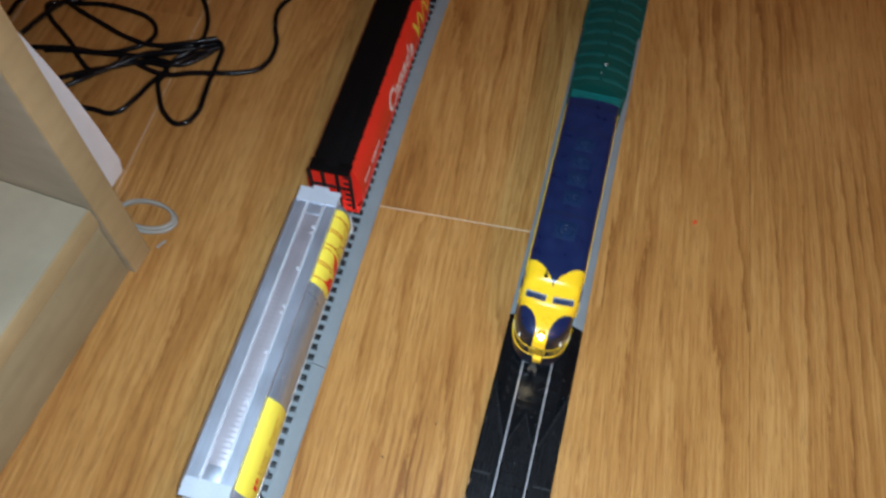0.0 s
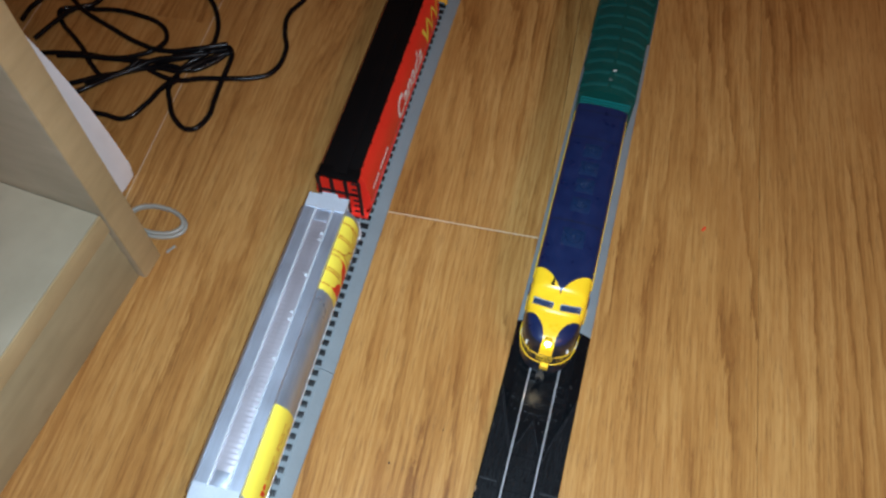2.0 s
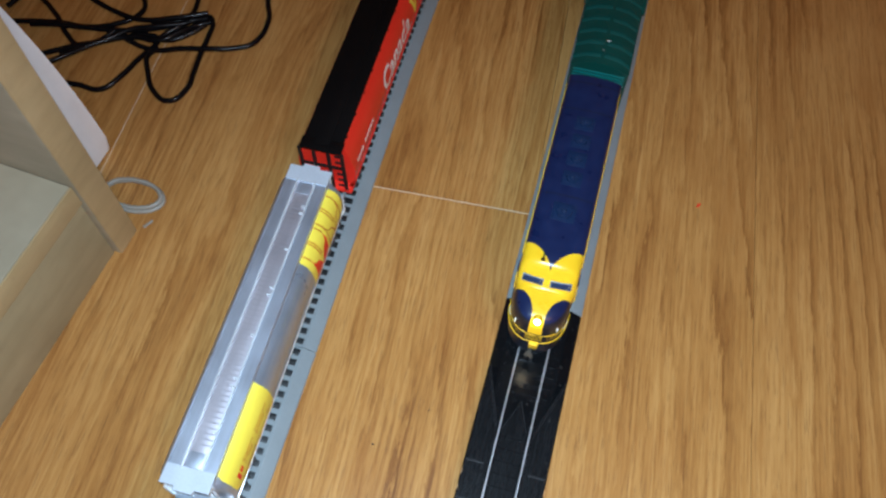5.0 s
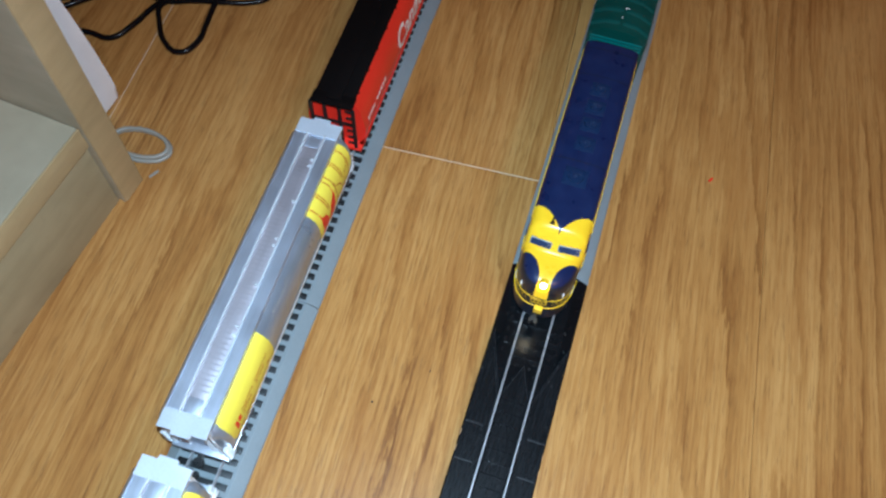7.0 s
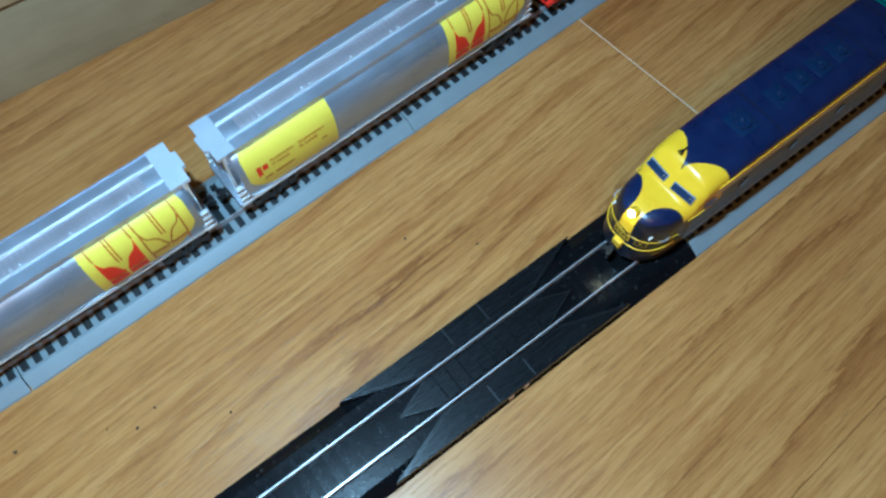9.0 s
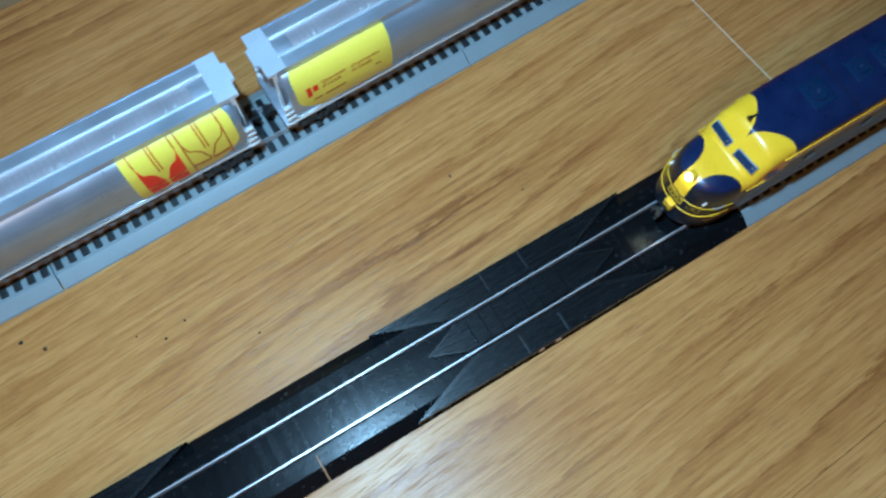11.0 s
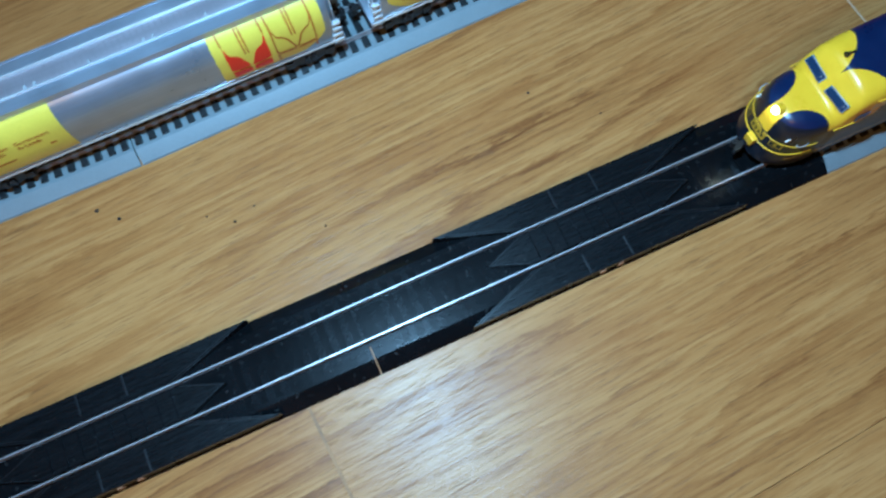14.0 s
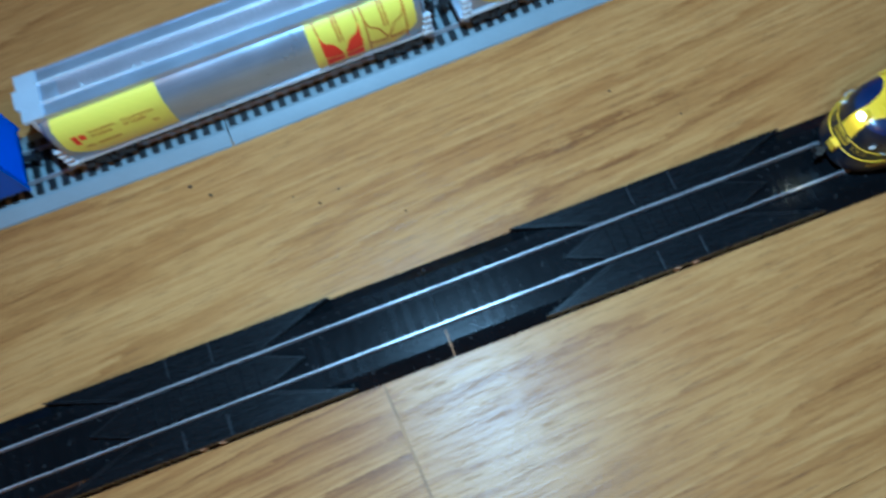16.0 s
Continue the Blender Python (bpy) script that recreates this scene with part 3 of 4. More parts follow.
                prism(bm, [(0, mid + e * 0.0505), (s * 0.0068, mid + e * 0.0330), (s * 0.0068, mid + e * 0.0324), (0, mid + e * 0.0498)], 0.0072, 0.0076)
                part("rib", bm, M_RIB, t)
    for k in range(34):
        y = (k + 0.5) * TIE_STEP
        if rerailer and abs(y - SECTION / 2) < 0.052:
            continue
        o = new("tie", FLUSH_TIE if rerailer else TIE)
        o.parent, o.location = t, (0, y, 0)
    return t


def run(p, q):
    """The pose of a section that starts at p and heads for q."""
    return Matrix.Translation((p[0], p[1], 0)) @ Matrix.Rotation(math.atan2(-(q[0] - p[0]), q[1] - p[1]), 4, "Z")


GREY = "grey plastic roadbed track section with black ties and steel rails"
DARK = "black plastic rerailer track section with dull steel rails"
for k in range(3):
    track_section(Matrix.Translation((0, k * SECTION, 0)), M_GREYBED, GREY, "track under the locomotive")
for k in range(2):
    track_section(Matrix.Translation((0, -(k + 1) * SECTION, 0)), M_BLACKBED, DARK, "track under the locomotive", True)

# the second track bends a little at every joint
LEFT = [(-0.1440, -0.7526), (-0.1430, -0.5240), (-0.1420, -0.2954), (-0.1474, -0.0668), (-0.1553, 0.1618), (-0.1588, 0.3903), (-0.1625, 0.6189)]
for p, q in zip(LEFT[:-1], LEFT[1:]):
    track_section(run(p, q), M_GREYBED, GREY, "track under the freight cars")


def left_pose(y):
    """The pose on the second track at that y."""
    for p, q in zip(LEFT[:-1], LEFT[1:]):
        if y <= q[1]:
            break
    x = p[0] + (q[0] - p[0]) * (y - p[1]) / (q[1] - p[1])
    return run((x, y), (x + q[0] - p[0], y + q[1] - p[1]))


def left_span(y0, y1):
    """The pose of a car whose trucks stand at y0 and y1 on the second track."""
    a, b = left_pose(y0).translation, left_pose(y1).translation
    m = run((a.x, a.y), (b.x, b.y))
    m.translation = (a + b) / 2
    return m


# ------------------------------------------------------------------ running gear
def wheel_mesh():
    bm = bmesh.new()
    cyl(bm, (-0.0012, 0, 0), (0.0012, 0, 0), 0.0052, seg=24)
    cyl(bm, (-0.0020, 0, 0), (-0.0011, 0, 0), 0.0061, seg=24)
    cyl(bm, (0.0012, 0, 0), (0.0018, 0, 0), 0.0026, seg=12)
    return finish(bm, "wheel", M_WHEEL, 35)


WHEEL = wheel_mesh()


def truck(parent, y, base=0.0205, material=None, axles=2):
    """A bogie: side frames with journal boxes and springs, bolster and wheels."""
    material = material or M_BLACK
    bm = bmesh.new()
    half = base / 2
    for s in (-1, 1):
        x0, x1 = sorted((s * 0.0118, s * 0.0142))
        prof = [(-half - 0.0030, 0.0125), (-half - 0.0030, 0.0160), (-half + 0.0030, 0.0175), (half - 0.0030, 0.0175), (half + 0.0030, 0.0160), (half + 0.0030, 0.0125), (half - 0.0040, 0.0110), (0.0030, 0.0098), (-0.0030, 0.0098), (-half + 0.0040, 0.0110)]
        a = [bm.verts.new((x0, p, z)) for p, z in prof]
        b = [bm.verts.new((x1, p, z)) for p, z in prof]
        bm.faces.new(a)
        bm.faces.new(b[::-1])
        for i in range(len(prof)):
            bm.faces.new((a[i], b[i], b[(i + 1) % len(prof)], a[(i + 1) % len(prof)]))
        for e in (-half, half):
            box(bm, min(s * 0.0140, s * 0.0156), max(s * 0.0140, s * 0.0156), e - 0.0019, e + 0.0019, 0.0122, 0.0162, 0.0003)
        for e in (-0.0018, 0.0018):
            cyl(bm, (s * 0.0148, e, 0.0112), (s * 0.0148, e, 0.0160), 0.0011, seg=8)
    box(bm, -0.0120, 0.0120, -0.0030, 0.0030, 0.0140, 0.0172)
    t = part("truck", bm, material, parent)
    t.location = (0, y, 0)
    for k in range(axles):
        e = -half + base * k / (axles - 1)
        bm = bmesh.new()
        cyl(bm, (-0.0105, 0, 0), (0.0105, 0, 0), 0.0011, seg=8)
        ax = part("axle", bm, M_WHEEL, t)
        ax.location = (0, e, RAILTOP + 0.0052)
        for s in (-1, 1):
            w = new("wheel", WHEEL)
            w.parent = t
            w.matrix_basis = Matrix.Translation((s * 0.0089, e, RAILTOP + 0.0052)) @ Matrix.Rotation(0 if s > 0 else math.pi, 4, "Z")
    return t


def coupler(parent, y, s, z=0.0175, material=None):
    """A hook coupler with its shank, pointing along s."""
    bm = bmesh.new()
    box(bm, -0.0014, 0.0014, min(y, y + s * 0.0060), max(y, y + s * 0.0060), z - 0.0012, z + 0.0012, 0.0003)
    out = [(-0.0024, 0.0050), (0.0020, 0.0050), (0.0026, 0.0072), (0.0014, 0.0084), (0.0006, 0.0074), (-0.0002, 0.0070), (-0.0012, 0.0088), (-0.0026, 0.0086)]
    prism(bm, [(x * s, y + s * v) for x, v in out], z - 0.0019, z + 0.0019)
    part("coupler", bm, material or M_BLACK, parent)


# ------------------------------------------------------------------ locomotive
NOSE, TAIL, BLUNT = -0.0394, 0.1368, 0.90
ROOF, EAVE = 0.0575, 0.0528


def blend(x, table):
    for (a, u), (b, v) in zip(table[:-1], table[1:]):
        if x <= b:
            k = max(0.0, (x - a) / (b - a))
            return u + (v - u) * k
    return table[-1][1]


def hull():
    """The covered-wagon body: rounded roof, raked windscreen and bulldog nose."""
    ys = [NOSE, -0.0392, -0.0388, -0.0381, -0.0371, -0.0359, -0.0345, -0.0326, -0.0305, -0.0280, -0.0250, -0.0220, -0.0190, -0.0160, -0.0138, -0.0124, -0.0112, -0.0090, -0.0068, -0.0048, -0.0034, -0.0020, 0.0, 0.004, 0.010, 0.03, 0.06, 0.09, 0.12, 0.132, 0.1358, TAIL]
    bm = bmesh.new()
    rings = []
    for y in ys:
        top = blend(y, [(NOSE, 0.0335), (-0.0386, 0.0376), (-0.0366, 0.0405), (-0.0330, 0.0424), (-0.0260, 0.0436), (-0.0138, 0.0446), (-0.0124, 0.0450), (-0.0034, 0.0562), (-0.0010, 0.0572), (0.006, ROOF), (0.1340, ROOF), (TAIL, ROOF - 0.0006)])
        wide = 0.0175
        if y < -0.010:
            k = min(1.0, max(0.0, (-0.010 - y) / (-0.010 - NOSE + 0.0004)))
            wide = 0.0170 * (1 - k ** 2.7) ** (1 / 2.3)
        eave = blend(y, [(NOSE, 0.0250), (-0.0372, 0.0300), (-0.0250, 0.0335), (-0.0124, 0.0345), (-0.0034, 0.0465), (0.006, 0.0500), (0.030, EAVE), (TAIL, EAVE)])
        top_w = wide * 0.965
        ring_pts = [(-wide, 0.0135), (-wide, 0.0172), (-(wide + top_w) / 2, (0.0172 + eave) / 2), (-top_w, eave)]
        for k in range(1, 20):
            th = math.pi * k / 20
            c = math.cos(th)
            ring_pts.append((-top_w * math.copysign(abs(c) ** 0.66, c), eave + (top - eave) * math.sin(th) ** 0.80))
        ring_pts += [(top_w, eave), ((wide + top_w) / 2, (0.0172 + eave) / 2), (wide, 0.0172), (wide, 0.0135)]
        skirt = 0.0 if y > -0.016 else min(1.0, (-0.016 - y) / 0.012)
        rings.append([bm.verts.new((x, y - 0.0010 * skirt * (z < 0.020), z)) for x, z in ring_pts])
    for a, b in zip(rings[:-1], rings[1:]):
        for i in range(len(a) - 1):
            bm.faces.new((a[i], a[i + 1], b[i + 1], b[i]))
        bm.faces.new((a[-1], a[0], b[0], b[-1]))
    bm.faces.new(rings[0])
    bm.faces.new(rings[-1][::-1])
    for v in bm.verts:
        if v.co.y < -0.010:
            v.co.y = -0.010 + (v.co.y + 0.010) * rake(v.co.z)
    return bm


def rake(z):
    """The front leans back towards the top."""
    return blend(z, [(0.018, BLUNT), (0.031, BLUNT - 0.10), (0.060, BLUNT - 0.10)])


def on_nose(lift):
    """Carries (x, z) onto the rounded front of the nose."""
    def place(x, z):
        q = min(1.0, abs(x) / 0.0174)
        y = -0.010 - (-0.010 - NOSE) * rake(z) * (1 - q ** 2.4) ** (1 / 2.9)
        return (x * (1 + lift * 20), y - lift - 0.0009 * (z < 0.020), z)
    return place


def nose_curve(z, grow, lo=-0.016, n=26):
    """Points round the nose at one height, for bands and rails."""
    pts = []
    for k in range(n + 1):
        u = -1 + 2 * k / n
        x = 0.0174 * math.copysign(abs(math.sin(u * math.pi / 2)) ** 0.9, u)
        q = min(1.0, abs(x) / 0.0174)
        y = -0.010 - (-0.010 - NOSE) * rake(z) * (1 - q ** 2.4) ** (1 / 2.9)
        if y > lo:
            y = lo
        pts.append((x * (1 + grow * 10), y - grow, z))
    return pts


def locomotive():
    m = Matrix.Translation((-0.0026, TRAIN_Y + 0.0022, 0))
    e = thing("model_locomotive", m, "navy and yellow model diesel locomotive with lit headlight on the track", "locomotive")
    part("body", hull(), M_LOCO, e, "navy body with a yellow cab and nose", 50)
    # windscreen panes on the raked front
    for s in (-1, 1):
        f = Matrix.Translation((s * 0.0080, -0.0098, 0.0480)) @ Matrix.Rotation(radians(s * 4), 4, "Z") @ Matrix.Rotation(radians(49), 4, "X")
        fr = part("windscreen_frame", boxes((-0.0061, 0.0061, -0.0021, 0.0021, -0.0012, 0.0005), bevel=0.0004), M_PANEFRAME, e, "grey windscreen frame")
        fr.matrix_basis = f
        part("pane", boxes((-0.0057, 0.0057, -0.0017, 0.0017, 0.0003, 0.0011), bevel=0.0005), M_WINDOW, fr, "smoked grey window pane")
        g = part("side_window", boxes((-0.0003, 0.0003, -0.0032, 0.0032, -0.0022, 0.0022), bevel=0.0002), M_WINDOW, e)
        g.location = (s * 0.01755, 0.0005, 0.0405)
        # grab rail and cab door outline
        tube("handrail", [(s * 0.0172, -0.012, 0.0372), (s * 0.0176, -0.006, 0.0376), (s * 0.0176, 0.002, 0.0376), (s * 0.0172, 0.006, 0.0374)], 0.0003, M_LOCOYEL, e)
        part("number_board", boxes((min(s * 0.0118, s * 0.0124), max(s * 0.0118, s * 0.0124), -0.0306, -0.0280, 0.0322, 0.0334)), M_WHITEINK, e)
        tube("grab_iron", [(s * 0.0148, -0.0262, 0.0305), (s * 0.0158, -0.0254, 0.0305), (s * 0.0166, -0.0226, 0.0305), (s * 0.0164, -0.0206, 0.0305)], 0.0002, M_CHROME, e)
        # louvres and portholes along the flank
        for y in (0.026, 0.060, 0.094):
            bm = bmesh.new()
            cyl(bm, (s * 0.0172, y, 0.0330), (s * 0.0177, y, 0.0330), 0.0030, seg=18)
            part("porthole", bm, M_WINDOW, e)
        part("side_stripe", boxes((min(s * 0.0164, s * 0.0174), max(s * 0.0164, s * 0.0174), 0.0040, TAIL - 0.003, 0.0490, 0.0502), bevel=0.0002), M_LOCOYEL, e, "thin yellow side stripe")
        part("step", boxes((min(s * 0.0150, s * 0.0178), max(s * 0.0150, s * 0.0178), -0.0060, -0.0010, 0.0120, 0.0132)), M_BLACK, e)
    bm = bmesh.new()
    cyl(bm, (0, -0.0290, 0.0412), (0, -0.0322, 0.0426), 0.0026, 0.0022, 20)
    part("headlight_housing", bm, M_LOCOYEL, e, "yellow headlight housing")
    bm = bmesh.new()
    cyl(bm, (0, -0.0320, 0.0425), (0, -0.0329, 0.0429), 0.0020, 0.0016, 18)
    part("headlight", bm, M_LIT, e, "lit warm white headlight")
    # front bands, buffer beam, pilot
    for z, r, g in ((0.0290, 0.00021, 0.0001), (0.0226, 0.00032, 0.0003)):
        tube("nose_band", nose_curve(z, g), r, M_LOCOYEL, e)
    plate = part("name_plate", wrapped(*patch(-0.0048, 0.0048, 0.0248, 0.0290, 10, 4), on_nose(0.00035)), M_GOLD, e, "gold plate with dark marks")
    for k in range(4):
        x = -0.0033 + k * 0.0022
        part("plate_mark", wrapped(*patch(x - 0.0006, x + 0.0006, 0.0262, 0.0276, 2, 1), on_nose(0.00055)), M_BLACK, plate)
    for x in (-0.0100, 0.0100):
        bars = [patch(x - 0.0026, x + 0.0026, z, z + 0.0003, 4, 1) for z in (0.0256, 0.0284)] + [patch(x + d, x + d + 0.0003, 0.0256, 0.0288, 1, 2) for d in (-0.0026, 0.0021)] + [patch(x - 0.0008, x + 0.0006, 0.0266, 0.0277, 2, 1)]
        part("side_mark", wrapped(*joined(*bars), on_nose(0.00045)), M_GOLD, e)
    front = -0.010 + (NOSE + 0.010) * BLUNT
    part("coupler_door", boxes((-0.0015, 0.0035, front - 0.0020, front + 0.0010, 0.0190, 0.0242), bevel=0.0006), M_LOCOYEL, e, "yellow coupler door")
    bm = bmesh.new()
    prism(bm, [(x * 0.97, y * 1.0 + 0.0012) for x, y, z in nose_curve(0, 0.0)][::-1] + [(-0.0168, -0.0100), (0.0168, -0.0100)], 0.0095, 0.0134)
    part("pilot", bm, M_BLACK, e)
    # roof: fans in their panels, seams, horn
    for k, (y, r) in enumerate(((0.0320, 0.0046), (0.0560, 0.0035), (0.0705, 0.0035), (0.0840, 0.0035), (0.0980, 0.0035))):
        p = part("fan_panel", boxes((-r - 0.0022, r + 0.0022, -r - 0.0016, r + 0.0016, 0.0568, ROOF + 0.0003), bevel=0.0003), M_NAVY, e)
        p.location = (0, y, 0)
        bm = bmesh.new()
        cyl(bm, (0, 0, 0.0579), (0, 0, 0.0588), r, r * 0.92, 28)
        cyl(bm, (0, 0, 0.0586), (0, 0, 0.0592), r * 0.34, r * 0.25, 14)
        for b in range(8):
            a = b * math.pi / 4
            c, s = math.cos(a) * r * 0.62, math.sin(a) * r * 0.62
            box(bm, c - 0.0003, c + 0.0003, s - 0.0003, s + 0.0003, 0.0586, 0.0590)
        fan = part("roof_fan", bm, M_NAVY, p)
        bm = bmesh.new()
        cyl(bm, (0, 0, 0.0592), (0, 0, 0.0596), r * 0.20, r * 0.12, 10)
        part("hub", bm, M_WINDOW, fan)
    for y in (0.0430, 0.1080, 0.1300):
        bm = bmesh.new()
        for k in range(13):
            th0, th1 = math.pi * (k + 3.5) / 20, math.pi * (k + 4.5) / 20
            a = [(-0.0169 * math.copysign(abs(math.cos(t)) ** 0.66, math.cos(t)) * 1.003, EAVE + (ROOF - EAVE) * math.sin(t) ** 0.80 + 0.00014) for t in (th0, th1)]
            vs = [bm.verts.new((x, yy, z)) for (x, z), yy in ((a[0], y), (a[1], y), (a[1], y + 0.0005), (a[0], y + 0.0005))]
            bm.faces.new(vs)
        part("roof_seam", bm, M_BLACK, e)
    for x, y in ((-0.0050, -0.0010),):
        bm = bmesh.new()
        cyl(bm, (x, y + 0.004, 0.0580), (x, y + 0.001, 0.0582), 0.0004, 0.0006, 8)
        cyl(bm, (x, y + 0.001, 0.0582), (x, y - 0.001, 0.0582), 0.0006, 0.0014, 10)
        box(bm, x - 0.0004, x + 0.0004, y + 0.003, y + 0.004, 0.0572, 0.0585)
        part("horn", bm, M_BLACK, e)
    part("fuel_tank", boxes((-0.0145, 0.0145, 0.036, 0.066, 0.0100, 0.0150), bevel=0.002), M_BLACK, e)
    truck(e, 0.008, 0.0315)
    truck(e, 0.104, 0.0315)
    coupler(e, front + 0.001, -1, 0.0160)
    coupler(e, TAIL - 0.001, 1, 0.0155)


locomotive()


# ------------------------------------------------------------------ green boxcar
def gable(half, eave, ridge, bottom):
    return [(-half, bottom), (half, bottom), (half, eave), (half + 0.0006, eave + 0.0004), (half * 0.55, ridge - 0.0012), (0.0, ridge), (-half * 0.55, ridge - 0.0012), (-half - 0.0006, eave + 0.0004), (-half, eave)]


def boxcar(m, name, length, half, eave, ridge, bottom, body, label, ribs, door, ink=None, worn=None, rib=None):
    e = thing(name, m, label, "model car", "")
    h = length / 2
    bm = bmesh.new()
    extrude_y(bm, gable(half, eave, ridge, bottom), -h, h)
    part("body", bm, body, e)
    for k in range(ribs):
        y = -h + length * (k + 0.7) / (ribs + 0.4)
        for s in (-1, 1):
            bm = bmesh.new()
            xs = [s * half * 0.06, s * half * 0.55, s * (half + 0.0002)]
            zs = [ridge - 0.0002, ridge - 0.0012, eave + 0.0006]
            rows = [[bm.verts.new((x, y + d, z + dz)) for d, dz in ((-0.0026, -0.0002), (-0.0018, 0.0003), (0.0018, 0.0003), (0.0026, -0.0002))] for x, z in zip(xs, zs)]
            for p, q in zip(rows[:-1], rows[1:]):
                for i in range(3):
                    bm.faces.new((p[i], p[i + 1], q[i + 1], q[i]))
            bm.faces.new(rows[0])
            bm.faces.new(rows[-1][::-1])
            bmesh.ops.recalc_face_normals(bm, faces=bm.faces)
            part("roof_rib", bm, rib or body, e)
    for s in (-1, 1):
        x0, x1 = sorted((s * half, s * (half + 0.0013)))
        d = part("door", boxes((x0, x1, door[0], door[1], bottom + 0.0010, eave - 0.0016), bevel=0.0003), body, e)
        part("door_track", boxes((min(s * half, s * (half + 0.0022)), max(s * half, s * (half + 0.0022)), door[0] - 0.004, door[1] + 0.016, eave - 0.0012, eave + 0.0007), bevel=0.0002), body, e)
        part("door_track", boxes((min(s * half, s * (half + 0.0022)), max(s * half, s * (half + 0.0022)), door[0] - 0.004, door[1] + 0.016, bottom - 0.0006, bottom + 0.0009)), body, e)
        part("sill", boxes((min(s * (half - 0.0025), s * (half - 0.0005)), max(s * (half - 0.0025), s * (half - 0.0005)), -h * 0.55, h * 0.55, bottom - 0.0028, bottom), bevel=0.0002), body, e)
        if ink:
            for y0, y1, z0, z1 in ((-h * 0.84, -h * 0.24, 0.0405, 0.0435), (-h * 0.84, -h * 0.40, 0.0345, 0.0370), (h * 0.42, h * 0.80, 0.0345, 0.0435), (-h * 0.80, -h * 0.5, 0.0300, 0.0312), (h * 0.45, h * 0.75, 0.0300, 0.0312)):
                part("lettering_bar", boxes((min(s * half, s * (half + 0.00015)), max(s * half, s * (half + 0.00015)), y0, y1, z0, z1)), ink, e, "worn gold lettering")
        for en in (-1, 1):
            for k in range(5):
                z = bottom + 0.004 + k * 0.0052
                tube("rung", [(s * (half - 0.0050), en * (h + 0.0006), z), (s * (half - 0.0004), en * (h + 0.0008), z)], 0.0003, body, e, seg=2)
            part("corner_post", boxes((min(s * (half - 0.0012), s * (half + 0.0004)), max(s * (half - 0.0012), s * (half + 0.0004)), min(en * (h - 0.0012), en * (h + 0.0004)), max(en * (h - 0.0012), en * (h + 0.0004)), bottom - 0.0015, eave)), body, e)
    for en in (-1, 1):
        for k in range(12):
            z = bottom + 0.0030 + k * (eave - bottom - 0.003) / 12
            # worn holds the lighter material that paints light onto the upper ribs
            part("end_rib", boxes((-half + 0.0016, half - 0.0016, min(en * h, en * (h + 0.0007)), max(en * h, en * (h + 0.0007)), z, z + 0.0011), bevel=0.0002), worn if worn and k > 5 else body, e)
    truck(e, -h + 0.021)
    truck(e, h - 0.021)
    coupler(e, -h + 0.001, -1, 0.0155)
    coupler(e, h - 0.001, 1, 0.0155)
    part("underframe", boxes((-0.0050, 0.0050, -h + 0.002, h - 0.002, 0.0150, bottom + 0.0005)), M_BLACK, e)
    return e


GREEN_MID = TRAIN_Y + 0.2240
green = boxcar(Matrix.Translation((-0.0018, GREEN_MID, 0)), "green_boxcar", 0.148, 0.0185, 0.0520, 0.0585, 0.0175, M_GREEN,
               "dark green plastic model boxcar with worn gold lettering", 13, (-0.012, 0.020), M_GOLDINK, M_GREENLIT, M_GREENRIB)
for x, y, w, d in ((0.0012, -0.0535, 0.0012, 0.0003), (-0.0004, -0.0622, 0.0004, 0.0003)):
    b = part("paint_chip", boxes((-w, w, -d, d, 0, 0.0003)), M_WHITEINK, green, "bare pale paint chip")
    b.matrix_basis = Matrix.Translation((x, y, 0.0584)) @ Matrix.Rotation(radians(8), 4, "Z")


# ------------------------------------------------------------------ tank car
def tank_car(m):
    e = thing("tank_car", m, "silver model tank car coupled behind the boxcar", "model car")
    bm = bmesh.new()
    r, zc, h = 0.0165, 0.0345, 0.062
    prof = [(-h - 0.006 * math.cos(a * math.pi / 12), r * math.sin(a * math.pi / 12)) for a in range(0, 7)] + [(h + 0.006 * math.sin(a * math.pi / 12), r * math.cos(a * math.pi / 12)) for a in range(0, 7)]
    rings = []
    for y, q in prof:
        rings.append([bm.verts.new((max(q, 1e-5) * math.cos(k * math.pi / 16), y, zc + max(q, 1e-5) * math.sin(k * math.pi / 16))) for k in range(32)])
    for a, b in zip(rings[:-1], rings[1:]):
        for k in range(32):
            bm.faces.new((a[k], a[(k + 1) % 32], b[(k + 1) % 32], b[k]))
    part("tank", bm, M_TANK, e)
    bm = bmesh.new()
    cyl(bm, (0, 0, zc + r - 0.001), (0, 0, zc + r + 0.006), 0.0075, 0.0070, 24)
    part("dome", bm, M_TANK, e)
    for y in (-0.056, -0.030, 0.030, 0.056):
        bm = bmesh.new()
        cyl(bm, (0, y - 0.0009, zc), (0, y + 0.0009, zc), r + 0.0003, seg=32)
        part("tank_band", bm, M_CHROME, e)
    part("frame_sill", boxes((-0.0065, 0.0065, -0.068, 0.068, 0.0150, 0.0185)), M_BLACK, e)
    for s in (-1, 1):
        part("walkway", boxes((min(s * 0.0150, s * 0.0190), max(s * 0.0150, s * 0.0190), -0.060, 0.060, 0.0240, 0.0248)), M_BLACK, e)
    truck(e, -0.049)
    truck(e, 0.049)
    coupler(e, -0.067, -1, 0.0155)
    coupler(e, 0.067, 1, 0.0155)


tank_car(Matrix.Translation((-0.0012, GREEN_MID + 0.155, 0)))


# ------------------------------------------------------------------ silver hoppers
HR, HZ, TZ, SQ = 0.0190, 0.0380, 0.0573, 0.72


